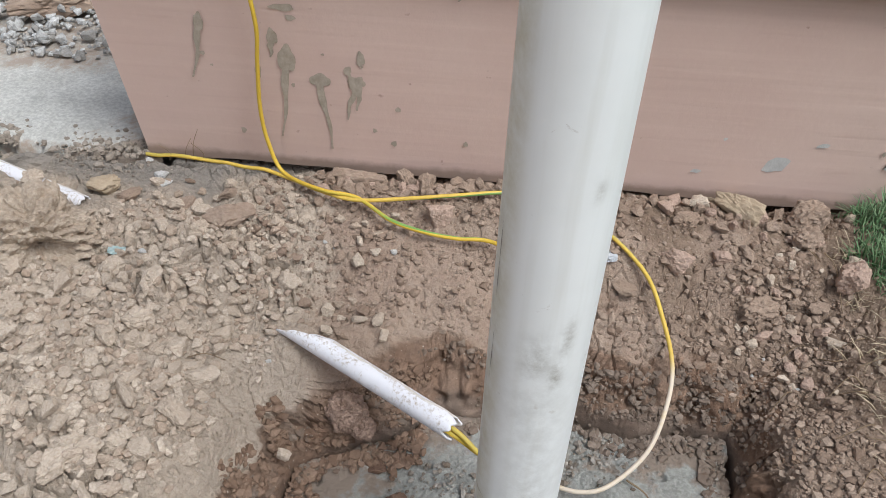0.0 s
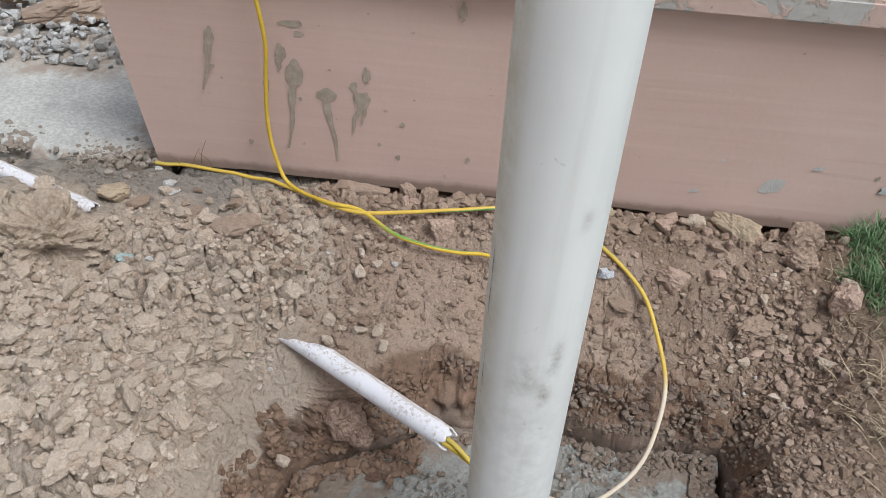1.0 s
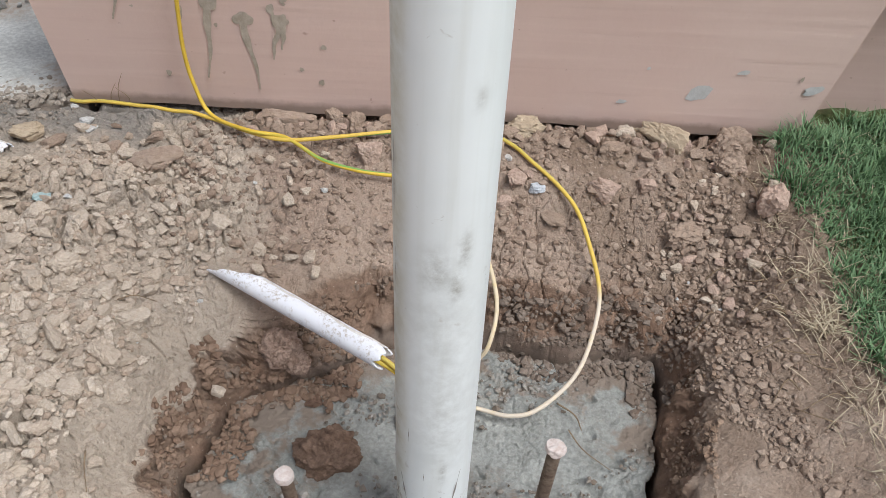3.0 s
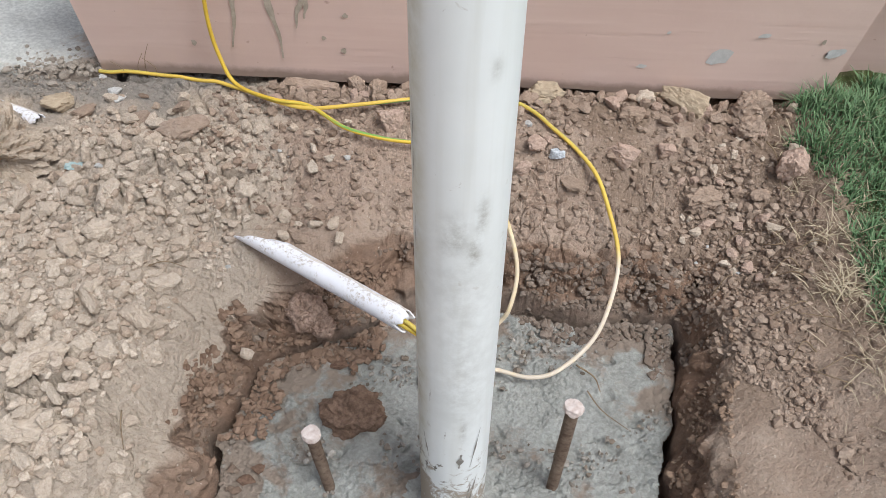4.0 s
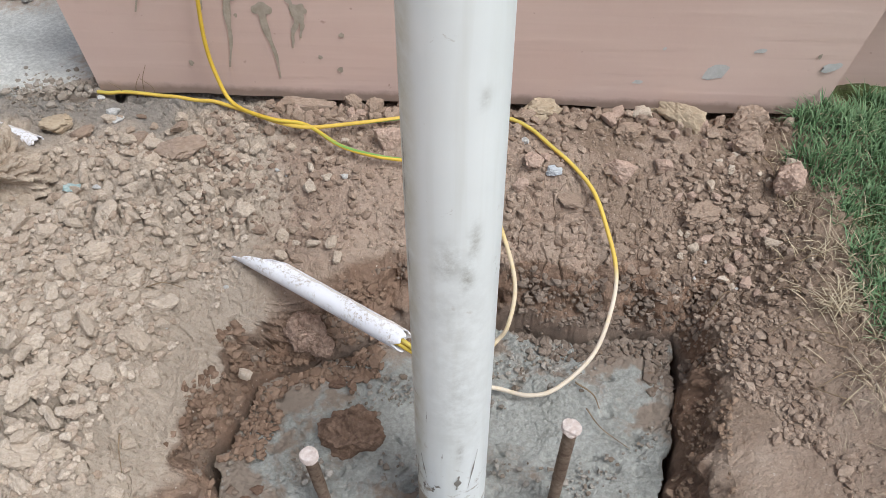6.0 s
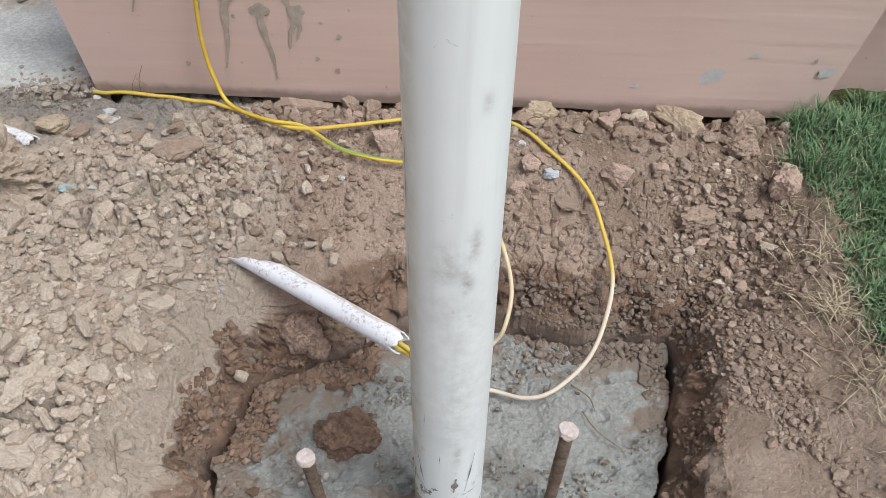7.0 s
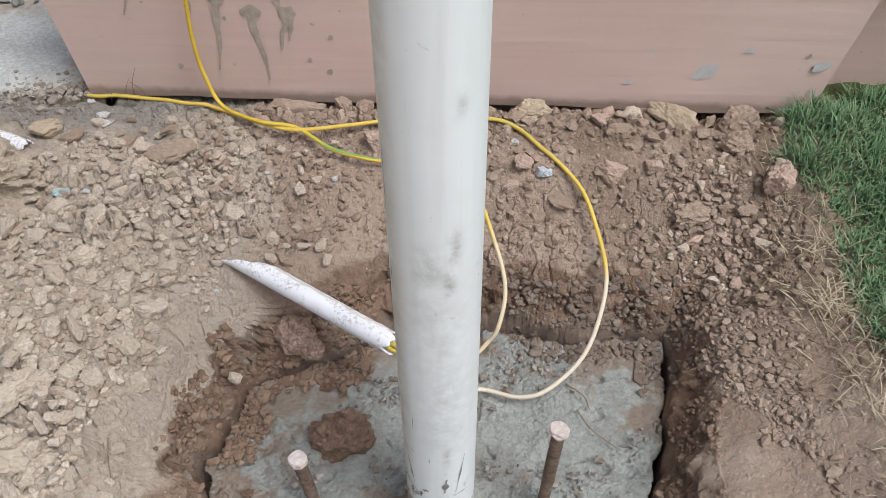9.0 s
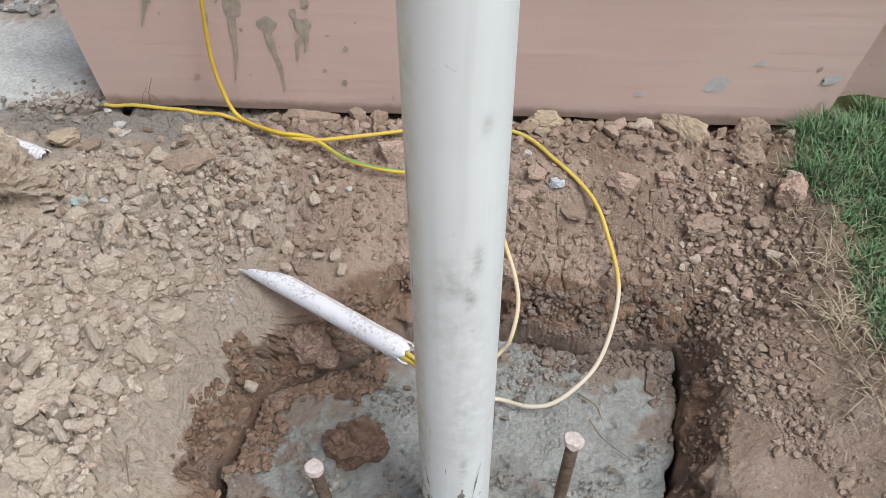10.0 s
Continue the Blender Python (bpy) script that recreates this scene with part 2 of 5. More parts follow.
def paint_material():
    k = Maker("faded_pink_paint", 0.7, 0.3)
    big = k.noise(3.5, 6, 0.6)
    c = k.mix(k.ramp(big, (0.35, 0.0), (0.68, 1.0)), (0.56, 0.405, 0.345), (0.60, 0.45, 0.385))
    # brush and trowel streaks run along the wall
    streak = k.n.new("ShaderNodeTexNoise")
    streak.inputs["Scale"].default_value, streak.inputs["Detail"].default_value = 1.0, 6
    mp = k.n.new("ShaderNodeMapping")
    mp.inputs["Scale"].default_value = (2.6, 2.6, 62)
    k.l.new(k.co, mp.inputs["Vector"])
    k.l.new(mp.outputs[0], streak.inputs["Vector"])
    c = k.mix(k.ramp(streak.outputs["Fac"], (0.5, 0.0), (0.75, 0.4)), c, (0.66, 0.505, 0.435))
    c = k.mix(k.ramp(streak.outputs["Fac"], (0.25, 0.35), (0.40, 0.0)), c, (0.47, 0.325, 0.27))
    c = k.mix(k.ramp(k.noise(46, 3, 0.5), (0.70, 0.0), (0.76, 0.55)), c, (0.26, 0.15, 0.12))
    c = k.mix(k.ramp(k.math("ADD", k.attr("splash"), k.math("MULTIPLY", k.noise(28, 6, 0.7), 0.6)), (0.62, 0.0), (1.15, 0.75)), c, (0.24, 0.175, 0.135))
    h = k.math("ADD", k.math("MULTIPLY", streak.outputs["Fac"], 0.8), k.math("MULTIPLY", k.noise(60, 5, 0.6), 0.3))
    k.bump(h, 0.45, 0.003)
    return k.done(c)


def lip_material():
    k = Maker("peeling_pink_paint", 0.8, 0.25)
    c = k.mix(k.ramp(k.noise(5, 6, 0.6), (0.35, 0.0), (0.68, 1.0)), (0.53, 0.385, 0.325), (0.60, 0.46, 0.40))
    flaked = k.ramp(k.noise(13, 7, 0.7, 0.6), (0.53, 0.0), (0.565, 1.0))
    c = k.mix(flaked, c, k.mix(k.noise(60, 5, 0.7), (0.36, 0.345, 0.32), (0.55, 0.53, 0.50)))
    c = k.mix(k.ramp(k.noise(38, 6, 0.7), (0.62, 0.0), (0.70, 0.6)), c, (0.30, 0.215, 0.175))
    k.bump(k.math("ADD", k.math("MULTIPLY", flaked, -0.8), k.math("MULTIPLY", k.noise(40, 6, 0.65), 0.8)), 0.7, 0.004)
    return k.done(c)


def pole_material():
    k = Maker("white_painted_steel", 0.42, 0.45)
    c = k.mix(k.ramp(k.noise(5, 5, 0.6), (0.35, 0.0), (0.7, 1.0)), (0.74, 0.765, 0.755), (0.81, 0.835, 0.83))
    # faint upright streaks
    st = k.n.new("ShaderNodeTexNoise")
    st.inputs["Scale"].default_value, st.inputs["Detail"].default_value = 1.0, 5
    mp = k.n.new("ShaderNodeMapping")
    mp.inputs["Scale"].default_value = (70, 70, 4)
    k.l.new(k.co, mp.inputs["Vector"])
    k.l.new(mp.outputs[0], st.inputs["Vector"])
    c = k.mix(k.ramp(st.outputs["Fac"], (0.5, 0.0), (0.75, 0.35)), c, (0.60, 0.60, 0.55))
    # mottled olive tint, strongest at the left edge
    c = k.mix(k.math("MULTIPLY", k.attr("left_tint"), k.ramp(k.noise(40, 5, 0.7), (0.3, 0.25), (0.7, 0.9))), c, (0.46, 0.43, 0.30))
    grime = k.math("MULTIPLY", k.attr("grime"), k.ramp(k.noise(55, 6, 0.7), (0.36, 0.0), (0.62, 1.0)))
    c = k.mix(grime, c, (0.33, 0.32, 0.285))
    c = k.mix(k.ramp(k.noise(38, 4, 0.6), (0.68, 0.0), (0.74, 0.45)), c, (0.45, 0.42, 0.36))
    mud = k.ramp(k.math("ADD", k.attr("mud"), k.math("MULTIPLY", k.noise(34, 7, 0.75, 0.8), 1.3)), (0.86, 0.0), (0.98, 0.9))
    c = k.mix(mud, c, (0.30, 0.245, 0.185))
    k.bump(k.noise(60, 5, 0.6), 0.06, 0.002)
    return k.done(c, k.ramp(mud, (0.0, 0.42), (1.0, 0.9)))


def cable_material():
    k = Maker("yellow_green_sheath", 0.45, 0.4)
    c = k.mix(k.ramp(k.noise(30, 4, 0.6), (0.3, 0.0), (0.7, 1.0)), (0.60, 0.385, 0.010), (0.68, 0.45, 0.020))
    green = k.ramp(k.attr("stripe"), (0.66, 0.0), (0.70, 1.0))
    c = k.mix(k.math("MULTIPLY", green, k.attr("striped")), c, (0.15, 0.33, 0.05))
    dust = k.math("MULTIPLY", k.attr("dust"), k.ramp(k.noise(70, 5, 0.65), (0.2, 0.6), (0.5, 1.0)))
    c = k.mix(dust, c, (0.64, 0.55, 0.44))
    return k.done(c, k.ramp(dust, (0.0, 0.45), (1.0, 0.9)))


def conduit_material():
    k = Maker("white_pvc", 0.4, 0.45)
    c = k.mix(k.ramp(k.noise(20, 5, 0.6), (0.35, 0.0), (0.7, 1.0)), (0.76, 0.75, 0.78), (0.82, 0.81, 0.83))
    dirt = k.math("MULTIPLY", k.math("MULTIPLY", k.attr("dirt"), k.ramp(k.noise(28, 3, 0.6), (0.42, 0.0), (0.58, 1.0))), k.ramp(k.noise(170, 6, 0.75), (0.50, 0.0), (0.60, 0.85)))
    c = k.mix(dirt, c, (0.38, 0.30, 0.21))
    return k.done(c, k.ramp(dirt, (0.0, 0.4), (1.0, 0.95)))


def simple_material(name, a, b, scale, rough=0.8, bump=0.3, depth=0.003, metal=0.0):
    k = Maker(name, rough, 0.3)
    k.b.inputs["Metallic"].default_value = metal
    c = k.mix(k.ramp(k.noise(scale, 6, 0.65), (0.36, 0.0), (0.66, 1.0)), a, b)
    k.bump(k.noise(scale * 3, 6, 0.7), bump, depth)
    return k.done(c)


def grass_material(name, a, b, c2):
    k = Maker(name, 0.55, 0.3)
    c = k.mix(k.island(), a, b)
    c = k.mix(k.ramp(k.attr("tip"), (0.2, 0.0), (1.0, 0.6)), c, c2)
    k.b.inputs["Subsurface Weight"].default_value = 0.0
    return k.done(c)


SOIL = soil_material()
CLOD = clod_material("pale_clay_clod", (0.63, 0.54, 0.44), (0.55, 0.455, 0.36), (0.45, 0.36, 0.28))
CLOD_BROWN = clod_material("brown_clay_clod", (0.43, 0.335, 0.265), (0.36, 0.27, 0.205), (0.29, 0.21, 0.155))
CLOD_RED = clod_material("reddish_clay_clod", (0.55, 0.415, 0.335), (0.48, 0.35, 0.28), (0.38, 0.27, 0.21))
CLOD_SAND = clod_material("sandstone_block", (0.51, 0.41, 0.295), (0.46, 0.37, 0.265), (0.38, 0.295, 0.205))
CLOD_WET = clod_material("damp_brown_clod", (0.25, 0.16, 0.115), (0.20, 0.125, 0.088), (0.11, 0.068, 0.047))
STONE_PALE = clod_material("pale_blue_grey_stone", (0.68, 0.71, 0.74), (0.62, 0.65, 0.68), (0.52, 0.54, 0.56))
CHIP = clod_material("white_plaster_chip", (0.68, 0.67, 0.65), (0.62, 0.60, 0.57), (0.45, 0.43, 0.40))
GRAVEL = crumb_material("grey_gravel", (0.30, 0.295, 0.275), (0.66, 0.67, 0.655))
CRUMB = crumb_material("pale_soil_crumbs", (0.64, 0.55, 0.45), (0.43, 0.335, 0.255))
CRUMB_DARK = crumb_material("brown_soil_crumbs", (0.44, 0.345, 0.27), (0.25, 0.18, 0.135))
CONCRETE = concrete_material("damp_grey_concrete", (0.37, 0.37, 0.335), (0.48, 0.485, 0.45), (0.29, 0.225, 0.175), 0.6, 0.9)
SLAB = concrete_material("pale_concrete_apron", (0.52, 0.51, 0.465), (0.66, 0.65, 0.60), (0.36, 0.285, 0.225), 0.35, 0.4)
PAINT = paint_material()
STAIN = simple_material("dried_splash_stain", (0.31, 0.265, 0.205), (0.43, 0.365, 0.295), 75, 0.75, 0.2)
BARE = simple_material("bare_grey_render", (0.43, 0.43, 0.41), (0.51, 0.51, 0.49), 70, 0.85, 0.3)
POLE = pole_material()
CABLE = cable_material()
PVC = conduit_material()
RUST = simple_material("rusty_steel", (0.13, 0.085, 0.06), (0.27, 0.205, 0.155), 90, 0.8, 0.6, 0.002, 0.3)
FOAM = simple_material("pinkish_grout_cap", (0.64, 0.51, 0.45), (0.80, 0.71, 0.66), 140, 0.9, 0.9, 0.004)
GRASS = grass_material("green_grass", (0.045, 0.115, 0.045), (0.105, 0.19, 0.08), (0.25, 0.36, 0.19))
STRAW = grass_material("dry_grass", (0.42, 0.34, 0.22), (0.22, 0.165, 0.10), (0.58, 0.51, 0.37))
TWIG = simple_material("dry_twig", (0.16, 0.11, 0.07), (0.30, 0.22, 0.14), 60, 0.9, 0.2)


# ---- mesh helpers ----
def part(name, me, mat, parent=None, label=""):
    if isinstance(me, bmesh.types.BMesh):
        bm, me = me, bpy.data.meshes.new(name)
        bm.to_mesh(me)
        bm.free()
    if not me.materials:
        me.materials.append(mat)
    ob = new(name, me)
    ob.parent = parent
    return tagged(ob, label)


def thing(name, at, label, category, group="", kind=""):
    ob = new(name)
    ob.empty_display_size = 0.05
    ob.location = at
    return tagged(ob, label, category, group, kind)


def glide(points, n):
    """A smooth line through the points (Catmull-Rom), n places on each stretch."""
    p = np.array(points, float)
    p = np.vstack([2 * p[0] - p[1], p, 2 * p[-1] - p[-2]])
    out = []
    for i in range(1, len(p) - 2):
        for t in np.linspace(0, 1, n, endpoint=False):
            a, b, c, d = p[i - 1:i + 3]
            out.append(0.5 * (2 * b + (c - a) * t + (2 * a - 5 * b + 4 * c - d) * t * t + (3 * b - a - 3 * c + d) * t ** 3))
    out.append(p[-2])
    return np.array(out)


def tube(name, line, radius, sides=12, twist=0.0, cap=True):
    """A tube along the line; returns the mesh, and each vertex's share of the length and its angle."""
    line = np.array(line)
    radius = np.broadcast_to(radius, (len(line),))
    tan = np.gradient(line, axis=0)
    tan /= np.linalg.norm(tan, axis=1)[:, None]
    length = np.concatenate([[0], np.cumsum(np.linalg.norm(np.diff(line, axis=0), axis=1))])
    u = np.cross(tan[0], (0.3, 0.2, 1.0))
    u /= np.linalg.norm(u)
    verts, ang = [], []
    a = np.linspace(0, 2 * math.pi, sides, endpoint=False)
    for i, p in enumerate(line):
        u = u - tan[i] * u.dot(tan[i])
        u /= np.linalg.norm(u)
        v = np.cross(tan[i], u)
        verts.append(p + radius[i] * (np.outer(np.cos(a), u) + np.outer(np.sin(a), v)))
        ang.append(((a + twist * length[i]) / (2 * math.pi)) % 1.0)
    n = len(line)
    faces = [[i * sides + j, i * sides + (j + 1) % sides, (i + 1) * sides + (j + 1) % sides, (i + 1) * sides + j] for i in range(n - 1) for j in range(sides)]
    if cap:
        faces += [list(range(sides))[::-1], list(range((n - 1) * sides, n * sides))]
    me = bpy.data.meshes.new(name)
    me.from_pydata(np.concatenate(verts).tolist(), [], faces)
    me.polygons.foreach_set("use_smooth", np.ones(len(me.polygons), bool))
    return me, np.repeat(length, sides), np.concatenate(ang)


def clod_mesh(name, seed, sub=3, planes=14, flat=0.85, rough=0.065, depth=(0.27, 0.43)):
    """A broken lump of earth: a ball cut by chance planes, with a worn surface; about 1 across."""
    rnd = random.Random(seed)
    cuts = []
    for _ in range(planes):
        v = Vector((rnd.gauss(0, 1), rnd.gauss(0, 1), rnd.gauss(0, 1) * 0.8)).normalized()
        cuts.append((v, rnd.uniform(*depth)))
    v = Vector((rnd.gauss(0, 0.25), rnd.gauss(0, 0.25), 1)).normalized()
    cuts.append((v, rnd.uniform(0.28, 0.40)))
    sx, sy = rnd.uniform(0.95, 1.2), rnd.uniform(0.85, 1.05)
    bm = bmesh.new()
    bmesh.ops.create_icosphere(bm, subdivisions=sub, radius=1.0)
    off = Vector((seed * 3.17, seed * 1.31, seed * 0.7))
    for v in bm.verts:
        w = v.co.normalized()
        r = min([0.62] + [d / max(w.dot(c), 0.05) for c, d in cuts])
        r *= 1 + rough * (1.7 * noise.noise(w * 2.6 + off) + 1.5 * noise.noise(w * 5.5 + off) + 1.4 * noise.noise(w * 11 + off) + 1.0 * noise.noise(w * 22 + off))
        v.co = Vector((w.x * r * sx, w.y * r * sy, w.z * r * flat))
    me = bpy.data.meshes.new(name)
    bm.to_mesh(me)
    bm.free()
    return me


def lie(x, y):
    return float(land(np.array([x]), np.array([y]))[0])


# ---- ground ----
gx, gy = grid_axis(-0.80, 0.72, 0.0021, 70.0), grid_axis(-0.10, 0.72, 0.0021, 70.0)
X, Y = np.meshgrid(gx, gy)
Z = land(X, Y)
D = rim(X, Y)
# the cut bank of the pit bulges and overhangs
cut = np.clip((D + 0.012 * fbm(X, Y, 0.07, 2, 63)) / 0.055, 0, 1)
cut = 4 * cut * (1 - cut) * (Z > -0.05)
out_y = sm(0.20, 0.31, Y)
out_x = np.sign(X) * (1 - out_y) + np.where(X < -0.15, -0.45, 0) * out_y
along = X * out_y + Y * (1 - out_y)
_, _, knob = cells(along + 0.006 * vnoise(along / 0.012, Z / 0.012, 305), Z * 0.8, 0.020, 307)
push = cut * (0.012 * fbm(along, Z, 0.05, 3, 301) + 0.012 * np.abs(fbm(along + 3.0, Z, 0.028, 3, 303)) + 0.003 * knob - 0.006)
ground = sheet("ground", X - out_x * push, Y - out_y * push, Z + 0.3 * push)
blot = fbm(X, Y, 0.12, 4, 71)
spots = fbm(X, Y, 0.04, 3, 73)
wide = 0.040 + 0.03 * sm(0.28, 0.34, Y)
fresh = sm(1.08, 0.86, (D + 0.012 * fbm(X, Y, 0.07, 2, 63)) / wide + 0.12 * spots)
fresh = fresh * (0.85 + 0.15 * spots)
attribute(ground, "fresh", np.clip(fresh, 0, 1))
home = sm(2.2, 1.0, np.hypot(X, Y))
attribute(ground, "brown", 0.6 + home * (sm(-0.42, -0.22, X + 0.08 * blot) * (0.85 + 0.15 * spots) - 0.6))
attribute(ground, "dull", home * (0.38 * sm(0.30, 0.38, X) * sm(0.30, 0.10, Y + 0.05 * blot) * (0.8 + 0.5 * spots) + 0.85 * sm(0.22, 0.36, X + 0.08 * blot) * sm(0.04, 0.28, Y + 0.08 * blot) + 0.5 * sm(0.58, 0.64, Y + 0.03 * blot) * sm(-0.4, -0.3, X)))
grey = sm(0.54, 0.64, Y + 0.05 * blot) * sm(-0.38, -0.52, X + 0.08 * blot) + 0.35 * sm(0.014, 0.004, D + 0.01 * blot) * sm(0.2, 0.3, Y)
attribute(ground, "grey", np.clip(grey, 0, 1) * 0.85 * home)
ground.polygons.foreach_set("use_smooth", ((D > -0.05) & (D < 0.025))[:-1, :-1].ravel())
lawn = sm(0.60, 0.72, X + 0.03 * spots + 0.01 * blot) * (1 - sm(0.80, 0.84, Y) * sm(3.5, 3.2, X))
attribute(ground, "turf", lawn)
tagged(part("ground", ground, SOIL), "dug-up dry clay soil with a square pit", "ground", kind="structure")

# the concrete footing in the pit
X, Y = np.meshgrid(np.arange(-0.42, 0.42, 0.0020), np.arange(-0.40, 0.38, 0.0020))
D = rim(X, Y) + 0.006 * fbm(X, Y, 0.035, 3, 81)
f1, f2, own = cells(X, Y, 0.05, 83)
crust = fbm(X, Y, 0.06, 5, 87, 0.6) * 2.6
stair = np.floor(crust) + sm(0.42, 0.54, crust - np.floor(crust))
Z = 0.005 * fbm(X, Y, 0.12, 3, 85) + (0.0018 + 0.0034 * sm(-0.05, 0.45, fbm(X, Y, 0.11, 3, 86) + 0.5 * sm(-0.05, -0.01, D))) * (stair - 0.55 * crust) + 0.0016 * np.abs(fbm(X, Y, 0.03, 4, 89)) - 0.009 * sm(0.28, 0.1, f1) * (own > 0.45)
Z += 0.004 * sm(-0.06, -0.01, D) * np.abs(fbm(X, Y, 0.02, 4, 91, 0.65)) * sm(0.0, 0.2, Y) + 0.0012 * fbm(X, Y, 0.010, 2, 93)
Z = np.where(D > -0.010, Z - 0.012 * sm(-0.010, -0.003, D), Z)
footing = sheet("concrete_footing", X, Y, Z, D < -0.003 - 0.008 * sm(-0.25, 0.3, fbm(X, Y, 0.06, 3, 99) + 0.3 * sm(-0.2, -0.26, X)))
attribute(footing, "soiled", 0.8 * sm(-0.07, -0.01, D + 0.045 * fbm(X, Y, 0.06, 4, 95)) * sm(0.02, 0.25, Y + 0.2 * sm(0, -0.3, X)) + 0.30 * sm(0.0, 0.5, fbm(X, Y, 0.09, 5, 97)) + 0.28 * sm(-0.08, -0.02, D + 0.03 * fbm(X, Y, 0.05, 4, 98)) * sm(-0.12, -0.2, X) * sm(0.04, 0.12, Y) + 0.45 * sm(0.08, 0.05, np.hypot(X, Y)))
tagged(part("concrete_footing", footing, CONCRETE), "rough grey concrete footing cast in the pit", "concrete footing", kind="structure")

# ---- planter wall ----
planter = thing("planter", (-0.018, 0.70, 0.20), "pink painted masonry planter flaring towards its lip, splashed and chipped", "planter")


def planter_body():
    """The flared box, hollow at the top, its front face finely divided for dirt near the foot."""
    nz, nx = 24, 60
    zs = np.concatenate([np.linspace(0.203, 0.26, 12), np.linspace(0.27, 0.60, 12)])
    v, f, splash = [], [], []
    for y, sign in ((0.70, 1), (0.81, -1)):
        base = len(v)
        for z in zs:
            lo, hi = -0.671 - 0.135 * (z - 0.205), 0.634 + 0.20 * (z - 0.25)
            for i in range(nx + 1):
                x = lo + (hi - lo) * i / nx
                v.append((x, y + (0.0015 * math.sin(9 * x + 4 * z) if sign > 0 else 0), z + (0.0018 * math.sin(11 * x) + 0.0012 * math.sin(37 * x + 1) if z < 0.21 else 0)))
                splash.append(max(0.0, 1 - (z - 0.203) / 0.035))
        for r in range(nz - 1):
            for i in range(nx):
                q = [base + r * (nx + 1) + i, base + r * (nx + 1) + i + 1, base + (r + 1) * (nx + 1) + i + 1, base + (r + 1) * (nx + 1) + i]
                f.append(q if sign > 0 else q[::-1])
    n = nz * (nx + 1)
    for r in range(nz - 1):
        a, b = r * (nx + 1), (r + 1) * (nx + 1)
        f.append([a, b, n + b, n + a])
        f.append([a + nx, n + a + nx, n + b + nx, b + nx])
    for i in range(nx):
        f.append([i, n + i, n + i + 1, i + 1])
    me = bpy.data.meshes.new("body")
    me.from_pydata([(x + 0.018, y - 0.70, z - 0.20) for x, y, z in v], [], f)
    attribute(me, "splash", splash)
    return me


part("body", planter_body(), PAINT, planter)


def ring_lip():
    bm = bmesh.new()
    # past the planter's right corner the lip is added, unseen, to shade wall_back
    x0, x1, y0, y1, z0, z1 = -0.745, 2.60, 0.674, 0.94, 0.594, 0.638
    outer = [(x0, y0), (x1, y0), (x1, y1), (x0, y1)]
    # the front strip is made this deep so that no light falls behind it
    inner = [(x0 + 0.05, y0 + 0.122), (x1 - 0.05, y0 + 0.122), (x1 - 0.05, y1 - 0.05), (x0 + 0.05, y1 - 0.05)]
    rows = [[bm.verts.new((x + 0.018, y - 0.70, z - 0.20)) for x, y in ring] for ring, z in ((outer, z0), (outer, z1), (inner, z1), (inner, z0))]
    for a, b in zip(rows, rows[1:] + rows[:1]):
        for i in range(4):
            bm.faces.new((a[i], a[(i + 1) % 4], b[(i + 1) % 4], b[i]))
    bmesh.ops.recalc_face_normals(bm, faces=bm.faces)
    bmesh.ops.bevel(bm, geom=bm.edges[:], offset=0.005, segments=2, affect="EDGES")
    return bm


part("lip", ring_lip(), lip_material(), planter, "weathered lip with peeling pink paint, its unseen run to the right added as shade")


def soil_fill():
    bm = bmesh.new()
    bmesh.ops.create_grid(bm, x_segments=40, y_segments=12, size=1.0)
    for v in bm.verts:
        v.co = Vector((v.co.x * 0.60, 0.143 + v.co.y * 0.046, 0.412 + 0.012 * noise.noise(v.co * 4)))
    return bm


part("soil_fill", soil_fill(), SOIL, planter, "dry soil filling the planter")


def drip(x, z, w, h, tail, lean):
    """One dried splash: a ragged head with a run below it, a thin crust on the paint."""
    rnd = random.Random(int(x * 7919 + z * 104729))
    bm = bmesh.new()
    outline, ph, n = [], rnd.uniform(0, 6), 26
    for i in range(n):
        a = 2 * math.pi * i / n
        r = 1 + 0.13 * math.sin(3 * a + ph) + 0.08 * math.sin(5 * a + 2 * ph)
        outline.append((w * 0.5 * r * math.cos(a), h * 0.5 * r * math.sin(a)))
    deep = rnd.uniform(0, 0.0012)
    bm.faces.new([bm.verts.new((x + 0.018 + px, -0.0022 - deep, z - 0.20 + pz)) for px, pz in outline])
    if tail > 0:
        left, right, m = [], [], 12
        for i in range(m + 1):
            t = i / m
            cx = lean * t + 0.0022 * math.sin(7 * t + ph)
            half = max(0.0011, 0.5 * min(w * 0.6, 0.012) * (1 - t) ** 1.5 + 0.0020 * (1 - 0.3 * t)) * (1 + 0.2 * math.sin(17 * t + ph))
            pz = -h * 0.25 - tail * t
            left.append(bm.verts.new((x + 0.018 + cx - half, -0.0026 - deep, z - 0.20 + pz)))
            right.append(bm.verts.new((x + 0.018 + cx + half, -0.0026 - deep, z - 0.20 + pz)))
        for i in range(m):
            bm.faces.new((left[i], left[i + 1], right[i + 1], right[i]))
    bmesh.ops.triangulate(bm, faces=bm.faces[:])
    bmesh.ops.recalc_face_normals(bm, faces=bm.faces[:])
    return bm


